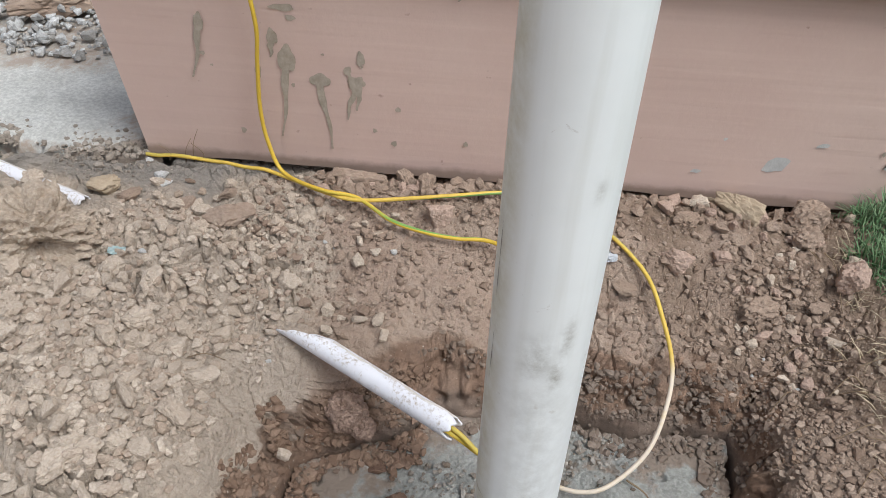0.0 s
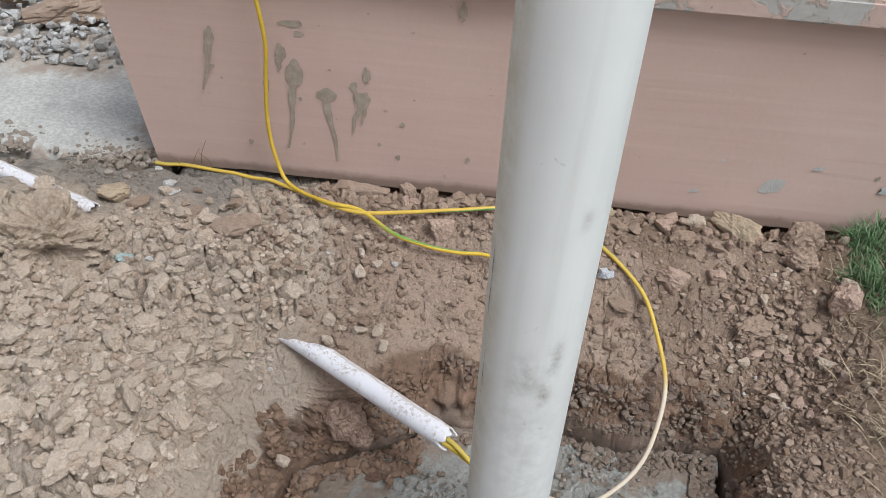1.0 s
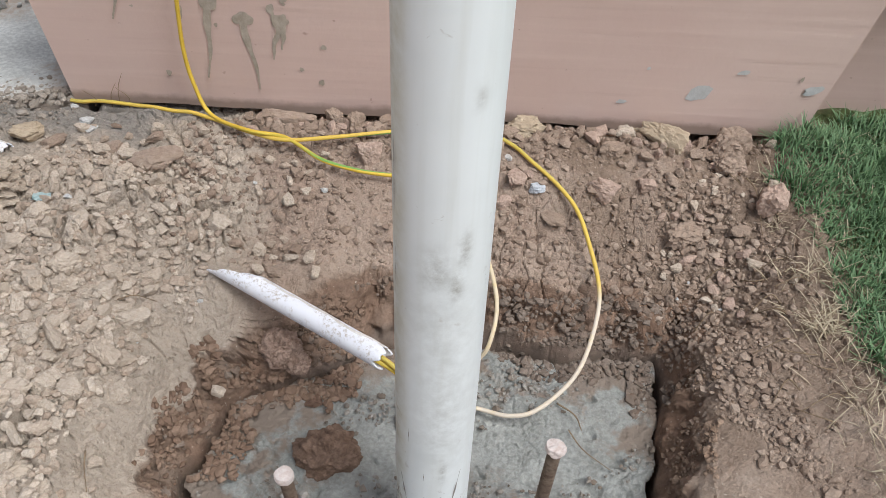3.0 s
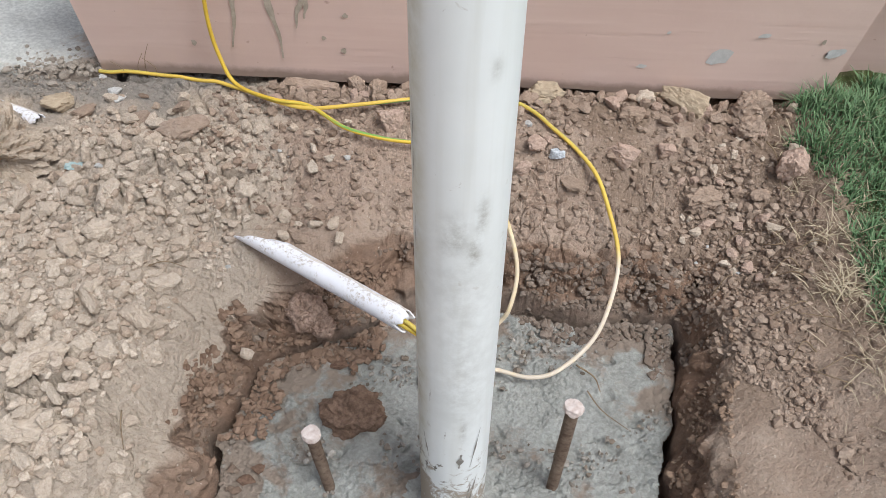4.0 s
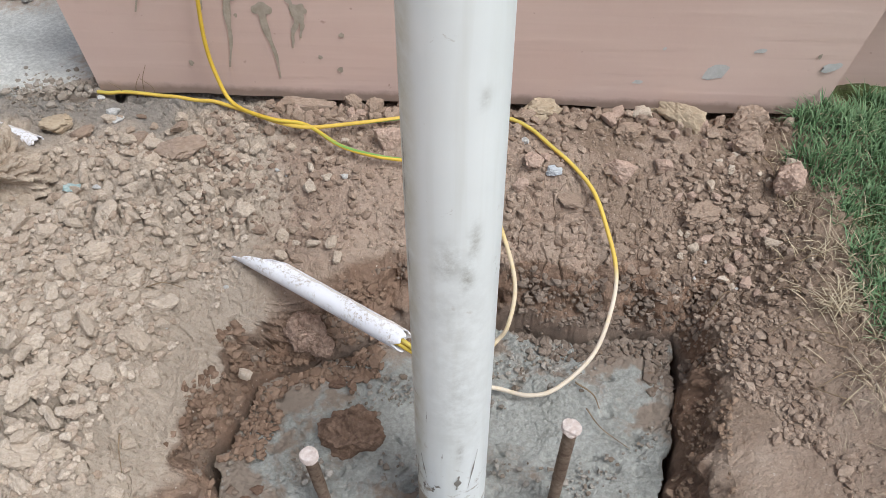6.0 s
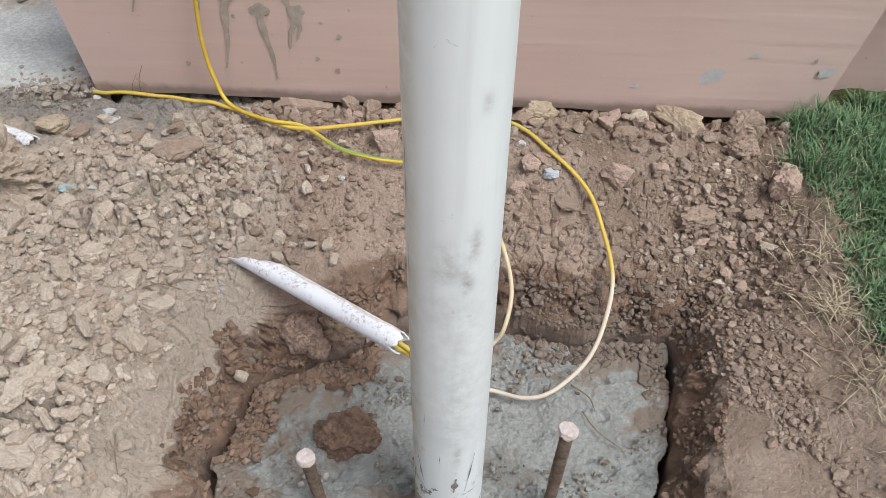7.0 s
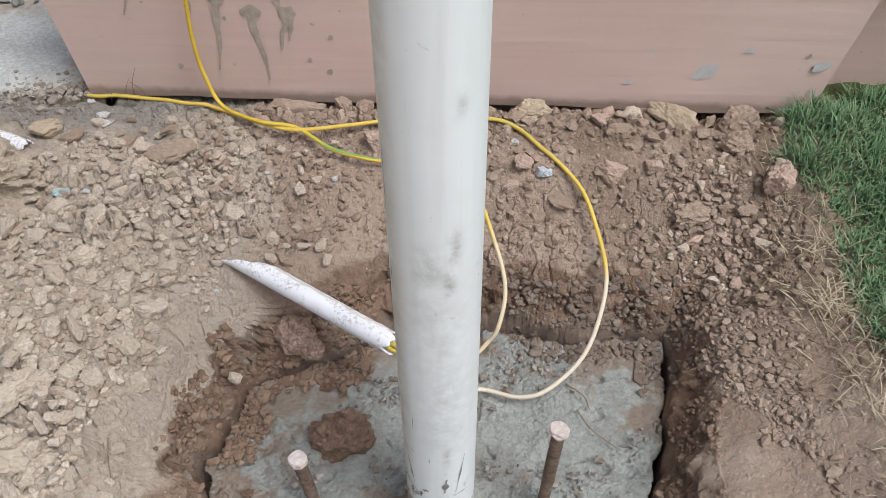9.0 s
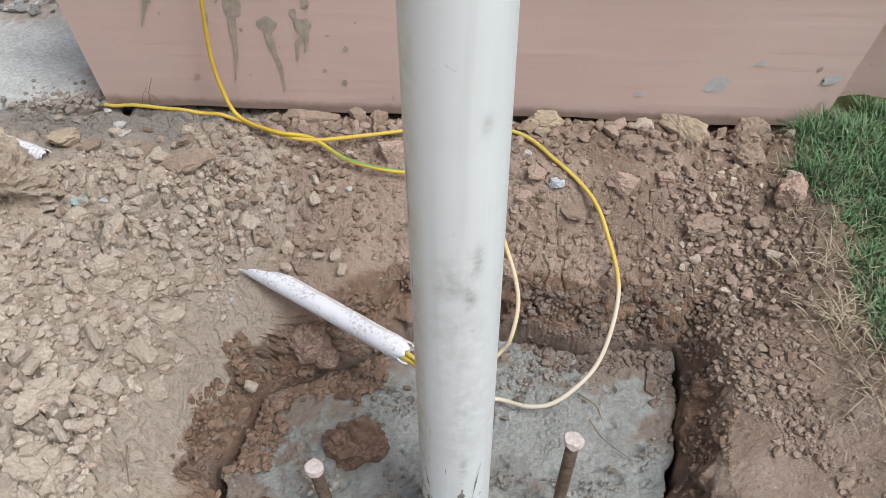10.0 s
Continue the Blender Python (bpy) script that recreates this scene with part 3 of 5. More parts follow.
def flake(x, z, w, h):
    """A patch where the paint has come away, with broken straight edges."""
    rnd = random.Random(int(x * 4001 + z * 977))
    bm = bmesh.new()
    n = 11
    ring = []
    for i in range(n):
        a = 2 * math.pi * (i + rnd.uniform(-0.25, 0.25)) / n
        r = rnd.uniform(0.75, 1.1) / max(abs(math.cos(a)), abs(math.sin(a))) ** 0.6
        ring.append(bm.verts.new((x + 0.018 + 0.5 * w * r * math.cos(a) + 0.25 * h * math.sin(a), -0.0024, z - 0.20 + 0.5 * h * r * math.sin(a))))
    bm.faces.new(ring)
    bmesh.ops.triangulate(bm, faces=bm.faces[:])
    bmesh.ops.recalc_face_normals(bm, faces=bm.faces[:])
    return bm


for d in ((-0.538, 0.473, 0.016, 0.030, 0.095, -0.022), (-0.40, 0.507, 0.040, 0.012, 0, 0), (-0.388, 0.490, 0.016, 0.010, 0, 0), (-0.421, 0.455, 0.018, 0.028, 0.03, -0.006), (-0.400, 0.418, 0.030, 0.046, 0.14, -0.018),
          (-0.450, 0.390, 0.010, 0.026, 0, 0), (-0.347, 0.383, 0.036, 0.022, 0.13, 0.016), (-0.300, 0.405, 0.013, 0.013, 0.02, 0.003), (-0.278, 0.427, 0.013, 0.026, 0.01, 0), (-0.287, 0.381, 0.028, 0.026, 0.065, -0.018),
          (-0.283, 0.384, 0.020, 0.020, 0.05, -0.002), (-0.124, 0.556, 0.013, 0.026, 0.012, 0), (-0.54, 0.417, 0.010, 0.007, 0, 0), (-0.488, 0.272, 0.009, 0.012, 0, 0), (-0.217, 0.337, 0.010, 0.009, 0, 0), (-0.257, 0.292, 0.008, 0.008, 0, 0),
          (-0.224, 0.268, 0.010, 0.011, 0, 0), (-0.527, 0.396, 0.006, 0.004, 0, 0), (-0.393, 0.369, 0.006, 0.008, 0, 0), (-0.10, 0.278, 0.008, 0.010, 0.0, 0), (0.59, 0.324, 0.006, 0.010, 0, 0), (-0.34, 0.43, 0.006, 0.004, 0, 0)):
    part("stain", drip(*d), STAIN, planter, "dried grey-brown splash")
for x, z, w, h in ((0.425, 0.287, 0.040, 0.034), (0.616, 0.303, 0.030, 0.020), (0.489, 0.331, 0.018, 0.010), (0.296, 0.262, 0.018, 0.008), (0.33, 0.33, 0.007, 0.006)):
    part("paint_chip", flake(x, z, w, h), BARE, planter, "patch of bare grey render where the paint has flaked")

# a second pink wall, set back under the lip's added run, which shades it
bm = bmesh.new()
bmesh.ops.create_cube(bm, size=1.0)
for v in bm.verts:
    v.co = Vector((1.90 + v.co.x * 2.56, 0.90 + v.co.y * 0.22, 0.30 + v.co.z * 0.6))
bmesh.ops.bevel(bm, geom=bm.edges[:], offset=0.008, segments=2, affect="EDGES")
tagged(part("wall_back", bm, PAINT), "pink painted wall set back behind the grass", "wall", kind="structure")

# ---- concrete apron beside the planter ----
X, Y = np.meshgrid(np.arange(-2.6, -0.655, 0.008), np.arange(0.64, 2.6, 0.008))
edge = 0.675 + 0.035 * fbm(X, X * 0, 0.22, 3, 101) + 0.012 * fbm(X, X * 0 + 2.0, 0.05, 3, 113) + 0.018 * sm(-0.85, -0.7, X)
Z = 0.204 + 0.003 * fbm(X, Y, 0.3, 3, 103) + 0.0015 * fbm(X, Y, 0.03, 3, 105) - 0.05 * sm(edge + 0.016, edge - 0.008, Y + 0.008 * fbm(X, Y, 0.03, 2, 107))
apron = sheet("apron", X, Y, Z)
attribute(apron, "soiled", 0.7 * sm(-0.84, -0.70, X + 0.06 * fbm(X, Y, 0.08, 3, 109)) + 0.5 * sm(0.03, 0.0, Y - edge) + 0.5 * sm(0.9, 1.05, Y + 0.05 * fbm(X, Y, 0.1, 3, 111)))
tagged(part("pavement", apron, SLAB), "worn pale concrete apron with a broken edge", "pavement", kind="structure")

# ---- the pole ----
pole = thing("lamp_pole", (0, 0, 0), "tapered white painted steel lamp pole with scuffs and a muddy foot", "pole")


def pole_shaft():
    rings, sides = 260, 96
    zs = np.concatenate([np.linspace(-0.05, 1.0, 210), np.linspace(1.02, 3.2, 50)])
    a = np.linspace(0, 2 * math.pi, sides, endpoint=False)
    A, ZZ = np.meshgrid(a, zs)
    R = 0.0438 + 0.0008 * ZZ + 0.00018 * np.sin(2 * A + 3 * ZZ)
    v = np.stack([R * np.cos(A) + 0.0045 - 0.007 * ZZ, R * np.sin(A), ZZ], -1).reshape(-1, 3)
    f = [[i * sides + j, i * sides + (j + 1) % sides, (i + 1) * sides + (j + 1) % sides, (i + 1) * sides + j] for i in range(rings - 1) for j in range(sides)]
    f.append(list(range((rings - 1) * sides, rings * sides)))
    me = bpy.data.meshes.new("shaft")
    me.from_pydata(v.tolist(), [], f)
    me.polygons.foreach_set("use_smooth", np.ones(len(me.polygons), bool))
    x = (v[:, 0] - 0.0045 + 0.007 * v[:, 2]) / 0.044
    z = v[:, 2]
    front = v[:, 1] < 0.01
    spot = lambda cx, cz, wx, wz: np.exp(-(((x - cx) / wx) ** 2 + ((z - cz) / wz) ** 2))
    grime = 0.6 * spot(-0.1, 0.575, 0.30, 0.024) + 0.9 * spot(0.33, 0.555, 0.12, 0.016) + 0.8 * spot(0.45, 0.60, 0.12, 0.02) + 0.22 * spot(0.0, 0.50, 0.9, 0.06) + 0.6 * spot(0.25, 0.25, 0.09, 0.02) + 0.5 * spot(0.55, 0.75, 0.1, 0.01) + 0.35 * spot(0.2, 0.35, 0.6, 0.1)
    attribute(me, "grime", np.clip(grime * front, 0, 1))
    # the olive tint grows towards the shaft's left edge
    attribute(me, "left_tint", sm(-0.55, -0.95, x) * 0.9)
    attribute(me, "mud", np.clip(0.16 * sm(0.30, 0.10, z) + 0.20 * sm(0.15, 0.06, z) + 0.1 * sm(0.28, 0.1, z) * sm(-0.3, -0.9, x), 0, 1))
    return me


part("shaft", pole_shaft(), POLE, pole)


def scratch(angle, z0, z1, drift, width):
    """A scrape through the paint that follows the shaft."""
    bm = bmesh.new()
    rows = []
    for i in range(17):
        t = i / 16
        z = z0 + (z1 - z0) * t
        r = 0.0438 + 0.0008 * z + 0.0006
        w = width * math.sin(math.pi * (0.08 + 0.84 * t)) * (1 + 0.6 * math.sin(11 * t + 90 * z0))
        rows.append([bm.verts.new((0.0045 - 0.007 * z + r * math.cos(angle + drift * t + s * w / r), r * math.sin(angle + drift * t + s * w / r), z)) for s in (-0.5, 0.5)])
    for a, b in zip(rows, rows[1:]):
        bm.faces.new((a[0], a[1], b[1], b[0]))
    return bm


SCRAPE = simple_material("scraped_paint", (0.20, 0.185, 0.16), (0.33, 0.31, 0.28), 120, 0.7, 0.2)
for s in ((-1.08, 0.165, 0.245, 0.28, 0.0016), (-1.40, 0.168, 0.200, 0.06, 0.0060), (-2.30, 0.175, 0.225, -0.22, 0.0018), (-2.10, 0.150, 0.163, 0.03, 0.0040), (-2.42, 0.145, 0.160, 0.03, 0.0045), (-2.78, 0.150, 0.172, 0.03, 0.0030),
          (-1.98, 0.165, 0.172, 0.08, 0.0060), (-1.88, 0.128, 0.133, 0.12, 0.0050), (-1.05, 0.075, 0.135, 0.22, 0.0022), (-1.22, 0.06, 0.12, 0.20, 0.0018), (-1.80, 0.235, 0.250, 0.01, 0.0008), (-2.25, 0.30, 0.325, 0.02, 0.0007), (-2.75, 0.62, 0.70, 0.01, 0.0012), (-2.72, 0.52, 0.58, 0.02, 0.0010)):
    part("scratch", scratch(*s), SCRAPE, pole, "dark scrape in the white paint")

# mud heaped round the foot
bm = bmesh.new()
bmesh.ops.create_icosphere(bm, subdivisions=4, radius=1.0)
for v in bm.verts:
    k = 1 + 0.35 * noise.noise(v.co * 2.2) + 0.22 * noise.noise(v.co * 6) + 0.12 * noise.noise(v.co * 15)
    v.co = Vector((v.co.x * 0.062 * k, v.co.y * 0.062 * k, v.co.z * 0.016 * k))
tagged(part("mud_collar", bm, CONCRETE), "low collar of grey mud round the pole's foot", "mud")


# ---- anchor bolts ----
def anchor_bolt(foot, lean, height, label):
    b = thing("anchor_bolt", foot, label, "anchor bolt", "anchor bolts in the footing")
    line = [(lean[0] * t, lean[1] * t, height * t) for t in np.linspace(-0.1, 1, 60)]
    r = 0.0082 + 0.0007 * np.array([(-1) ** i for i in range(60)]) * (np.linspace(-0.1, 1, 60) > 0.35)
    me, _, _ = tube("rod", line, r, 20)
    part("rod", me, RUST, b)
    bm = bmesh.new()
    bmesh.ops.create_icosphere(bm, subdivisions=4, radius=1.0)
    for v in bm.verts:
        k = 1 + 0.16 * noise.noise(v.co * 1.8 + Vector(foot) * 30) + 0.05 * noise.noise(v.co * 6)
        k *= 1 / max(abs(v.co.z), math.hypot(v.co.x, v.co.y)) ** 0.8
        v.co = Vector((v.co.x * 0.0125 * k + lean[0], v.co.y * 0.0118 * k + lean[1], v.co.z * 0.0062 * k + height))
    part("cap", bm, FOAM, b, "lump of pinkish grout on the thread end")
    return b


anchor_bolt((-0.172, 0.012, 0.0), (-0.012, 0.0, 0), 0.135, "short rusty anchor bolt capped with pinkish grout")
anchor_bolt((0.146, 0.030, 0.0), (0.006, 0.002, 0), 0.200, "tall rusty anchor bolt capped with pinkish grout")


SMEAR = simple_material("thin_clay_smear", (0.58, 0.52, 0.45), (0.72, 0.69, 0.66), 220, 0.9, 0.4, 0.002)


# ---- conduits ----
def pipe(name, a, b, radius, wall, slant, label):
    """A length of plastic conduit, its far end cut on the slant."""
    a, b = Vector(a), Vector(b)
    p = thing(name, a, label, "conduit", "white conduit pieces")
    axis = (b - a)
    length = axis.length
    axis.normalize()
    up = Vector((0, 0, 1))
    side = axis.cross(up).normalized()
    up = side.cross(axis)
    n, m = 40, 60
    v, f, dirt = [], [], []
    for r in (radius, radius - wall):
        for i in range(m + 1):
            for j in range(n):
                an = 2 * math.pi * j / n
                top = 0.5 + 0.5 * math.cos(an - 2.4)
                start = slant * top ** 1.5 + 0.004 * math.sin(5 * an) * (slant > 0)
                end = length - 0.004 * math.sin(3 * an + 1) - 0.003 * math.sin(7 * an)
                s = start + (end - start) * i / m
                v.append(tuple(axis * s + side * (r * math.cos(an)) + up * (r * math.sin(an))))
                dirt.append(max(0.0, min(1.0, 0.25 + 0.95 * math.sin(an + 0.35) ** 3 + (0.9 if s > length - 0.03 and an < 3.3 else 0) + 0.3 * math.sin(40 * s))))
    k = (m + 1) * n
    for i in range(m):
        for j in range(n):
            q = [i * n + j, i * n + (j + 1) % n, (i + 1) * n + (j + 1) % n, (i + 1) * n + j]
            f.append(q)
            f.append([k + t for t in q[::-1]])
    for j in range(n):
        j2 = (j + 1) % n
        f.append([j, k + j, k + j2, j2])
        f.append([m * n + j, m * n + j2, k + m * n + j2, k + m * n + j])
    me = bpy.data.meshes.new("tube")
    me.from_pydata(v, [], f)
    me.polygons.foreach_set("use_smooth", np.ones(len(me.polygons), bool))
    attribute(me, "dirt", dirt)
    part("tube", me, PVC, p)
    bm = bmesh.new()
    rows = []
    for i in range(50):
        s = slant + 0.005 + (length - slant - 0.008) * i / 49
        half = 0.10 + 0.30 * abs(noise.noise(Vector((s * 55, length * 9, 0)))) + 0.12 * abs(noise.noise(Vector((s * 160, 3, 0))))
        mid = 2.05 + 0.35 * noise.noise(Vector((s * 30, 7, length)))
        rows.append([bm.verts.new(axis * s + side * ((radius + g) * math.cos(mid + half * t)) + up * ((radius + g) * math.sin(mid + half * t))) for t, g in ((-1, 0.0001), (-0.4, 0.0009), (0.4, 0.0009), (1, 0.0001))])
    for a2, b2 in zip(rows, rows[1:]):
        for q in range(3):
            bm.faces.new((a2[q], a2[q + 1], b2[q + 1], b2[q]))
    part("clay_smear", bm, SMEAR, p, "dried clay stuck to the plastic")
    return p


pipe("conduit", (-0.345, 0.350, 0.166), (-0.076, 0.200, 0.145), 0.0168, 0.0022, 0.085, "short white plastic conduit smeared with clay, cut on the slant")
pipe("conduit", (-1.02, 0.655, 0.214), (-0.722, 0.536, 0.208), 0.0145, 0.0022, 0.0, "white plastic conduit half buried in the soil")


# ---- cables ----
def cable(points, label, twist, dusty, striped, rest):
    line = glide(points, 14)
    ground_z = land(line[:, 0], line[:, 1]) + 0.0085
    ground_z = np.where(rim(line[:, 0], line[:, 1]) < 0.01, 0.006, ground_z)
    line[:, 2] = np.where(rest(line), np.maximum(line[:, 2], ground_z), line[:, 2])
    for _ in range(6):
        line[1:-1, 2] = 0.25 * line[:-2, 2] + 0.5 * line[1:-1, 2] + 0.25 * line[2:, 2]
    me, length, ang = tube("sheath", line, 0.0035, 14, twist)
    attribute(me, "stripe", np.abs(ang * 2 - 1) * 0.9)
    co = np.repeat(line, 14, axis=0)
    attribute(me, "dust", dusty(co))
    attribute(me, "striped", striped(co))
    c = thing("cable", tuple(line[0]), label, "cable", "yellow and green cables")
    me.transform(Matrix.Translation(-Vector(line[0])))
    part("sheath", me, CABLE, c)


cable([(-0.16, 0.247, 0.153), (-0.074, 0.198, 0.146), (-0.035, 0.178, 0.122), (0.01, 0.190, 0.055), (0.062, 0.212, 0.020), (0.114, 0.197, 0.026), (0.157, 0.204, 0.038), (0.209, 0.247, 0.062), (0.236, 0.300, 0.092), (0.251, 0.372, 0.118),
       (0.237, 0.442, 0.152), (0.210, 0.510, 0.184), (0.152, 0.570, 0.207), (0.085, 0.628, 0.216), (-0.01, 0.632, 0.232), (-0.107, 0.610, 0.234), (-0.187, 0.597, 0.229), (-0.273, 0.590, 0.222), (-0.334, 0.606, 0.222),
       (-0.42, 0.650, 0.216), (-0.52, 0.672, 0.214), (-0.61, 0.684, 0.214), (-0.650, 0.688, 0.208), (-0.674, 0.694, 0.205)],
      "yellow-green earth cable looping over the soil, dusty towards the pit", 8.0,
      lambda p: np.clip(sm(0.40, 0.34, p[:, 1]) * sm(0.03, 0.06, p[:, 0]) + 0.15, 0, 1), lambda p: 0.25 + 0.75 * sm(-0.26, -0.2, p[:, 0]) * sm(0.02, -0.04, p[:, 0]) * (p[:, 1] > 0.3), lambda p: (p[:, 1] > 0.43))
cable([(-0.16, 0.243, 0.145), (-0.073, 0.194, 0.138), (-0.02, 0.195, 0.09), (0.03, 0.255, 0.03), (0.064, 0.290, 0.038), (0.081, 0.302, 0.067), (0.090, 0.352, 0.103), (0.071, 0.406, 0.152), (0.03, 0.48, 0.205), (-0.04, 0.53, 0.206), (-0.099, 0.533, 0.205),
       (-0.151, 0.538, 0.208), (-0.21, 0.556, 0.212), (-0.273, 0.594, 0.224), (-0.334, 0.600, 0.230), (-0.410, 0.648, 0.222), (-0.438, 0.668, 0.270), (-0.446, 0.672, 0.335), (-0.441, 0.670, 0.42), (-0.435, 0.667, 0.485), (-0.442, 0.664, 0.565), (-0.447, 0.664, 0.61), (-0.452, 0.668, 0.64), (-0.455, 0.69, 0.646), (-0.455, 0.74, 0.635), (-0.45, 0.76, 0.61)],
      "yellow-green cable hanging down the pink wall to the pit", 9.0,
      lambda p: np.clip(sm(0.45, 0.38, p[:, 1]) * sm(0.0, 0.05, p[:, 0]) * 0.75 + 0.08, 0, 1), lambda p: 0.2 + 0.8 * sm(-0.26, -0.2, p[:, 0]) * (p[:, 1] > 0.3), lambda p: (p[:, 1] > 0.43) & (p[:, 2] < 0.26))

# ---- clods and stones ----
SHAPES = {}


def clod(x, y, size, mat, seed, label, stretch=(1, 1, 1), turn=0.0, tilt=0.0, sink=0.25, name="soil_clod", category="clod", group="clods of earth", z=None, rough=0.065, round_off=False):
    key = (seed, mat.name)
    if key not in SHAPES:
        SHAPES[key] = clod_mesh(name, seed, 4 if size > 0.028 else 3, rough=rough, depth=(0.40, 0.52) if round_off else (0.27, 0.43))
        SHAPES[key].materials.append(mat)
    ob = new(name, SHAPES[key])
    if z is None:
        z = lie(x, y) if float(rim(np.array([x]), np.array([y]))[0]) > 0 else 0.0
    ob.matrix_basis = Matrix.LocRotScale((x, y, z + size * 0.37 * stretch[2] * (1 - 2 * sink)), Euler((tilt, tilt * 0.6, turn)), Vector(stretch) * size)
    return tagged(ob, label, category, group)


clod(-0.275, 0.672, 0.075, CLOD_BROWN, 1, "flat brown slab of clay at the wall's foot", (1.5, 0.75, 0.75), 0.05)
clod(-0.200, 0.668, 0.042, CLOD_BROWN, 2, "upright brown clod at the wall's foot", (0.7, 0.8, 1.3), 0.5)
clod(-0.163, 0.655, 0.046, CLOD_BROWN, 3, "brown clod at the wall's foot", (0.9, 0.9, 1.0), 1.2)
clod(0.372, 0.655, 0.086, CLOD_SAND, 4, "long sandy-yellow block of hard clay by the wall", (1.35, 0.72, 0.85), -0.95, 0.1, name="sandstone_block", category="stone")
clod(0.340, 0.690, 0.042, CLOD_SAND, 5, "sandy-yellow block leaning on the wall", (1.0, 0.8, 1.2), 0.4, name="sandstone_block", category="stone")
clod(0.305, 0.655, 0.042, CLOD, 6, "pale angular clod by the wall", (1.0, 0.85, 0.9), 0.2)
clod(0.131, 0.668, 0.078, CLOD_SAND, 7, "crumbling beige clod at the wall's foot", (1.1, 0.8, 0.8), 0.1, rough=0.09)
clod(0.532, 0.512, 0.052, CLOD_RED, 53, "knobbly reddish clod at the grass edge", (1.0, 0.95, 1.25), 0.6, rough=0.07, sink=0.05, round_off=True)
clod(0.487, 0.645, 0.060, CLOD_BROWN, 9, "crumbly brown clod by the grass", (1.1, 0.9, 1.1), 0.0, rough=0.08, sink=0.05, round_off=True)
clod(0.475, 0.605, 0.050, CLOD_BROWN, 10, "crumbly brown clod by the grass", (1.0, 0.9, 0.9), 0.9, rough=0.08, sink=0.05, round_off=True)
clod(0.262, 0.540, 0.062, CLOD_RED, 11, "flat-topped reddish stone on the soil", (1.1, 0.85, 0.8), -0.3, sink=0.05)
clod(0.116, 0.542, 0.045, CLOD_RED, 12, "reddish stone beside the yellow cable", (1.0, 0.9, 0.9), 0.3, sink=0.05)
clod(0.152, 0.536, 0.032, STONE_PALE, 13, "pale blue-grey stone beside the cable", (1.0, 0.8, 0.8), 0.3, name="pale_stone", category="stone", group="pale stones")
clod(0.137, 0.556, 0.025, CLOD_RED, 14, "small reddish stone beside the cable", (0.8, 1.0, 0.9), 0.3)
clod(0.103, 0.590, 0.018, CHIP, 15, "small white chip of plaster", (0.9, 1.1, 0.6), 0.5, name="pale_stone", category="stone", group="pale stones")
clod(0.096, 0.517, 0.036, CLOD_RED, 16, "reddish stone beside the pole", (1.1, 0.9, 0.8), 1.0)
clod(0.178, 0.500, 0.040, CLOD_BROWN, 17, "flat grey-brown stone beside the cable", (1.2, 0.7, 0.6), -0.2)
clod(-0.133, 0.572, 0.056, CLOD_RED, 18, "pointed reddish clod under the cables", (0.85, 0.7, 1.25), 0.3)
clod(-0.315, 0.180, 0.028, CLOD, 19, "round pale pebble on the pit's rim", (1, 0.95, 0.95), 0, name="pebble", z=0.068)
clod(-0.186, 0.218, 0.030, CLOD_WET, 42, "small damp lump of clay on the footing", (1.1, 0.9, 0.6), 0.4, sink=0.1)
clod(-0.275, 0.028, 0.020, CLOD_WET, 43, "small damp lump of clay on the footing", (1.0, 0.9, 0.8), 0.9, sink=0.1)
clod(-0.292, 0.012, 0.026, CLOD_WET, 44, "small damp lump of clay on the footing", (1.2, 0.8, 0.5), 0.2, sink=0.1)
clod(-0.548, 0.302, 0.058, CLOD, 23, "pale clod of dry clay", (1.05, 0.9, 0.8), 0.2)
clod(-0.486, 0.277, 0.038, CLOD, 24, "pale clod of dry clay", (1.0, 0.9, 0.9), 0.9)
clod(-0.438, 0.172, 0.040, CLOD, 25, "pale clod of dry clay", (0.95, 0.95, 0.9), 0.1)
clod(-0.444, 0.240, 0.046, CLOD, 26, "pale clod of dry clay", (1.15, 0.8, 0.8), 0.0)
clod(-0.438, 0.330, 0.034, CLOD, 27, "pale clod of dry clay", (1.1, 0.8, 0.8), 0.4)
clod(-0.536, 0.268, 0.036, CLOD, 28, "pale clod of dry clay", (1.1, 0.9, 0.7), 0.6)
clod(-0.512, 0.484, 0.048, CLOD, 29, "upright pale clod of clay", (0.75, 0.9, 1.1), 0.3)
clod(-0.478, 0.520, 0.064, CLOD_BROWN, 30, "flat brown clod near the wall", (1.2, 0.9, 0.6), 0.2)


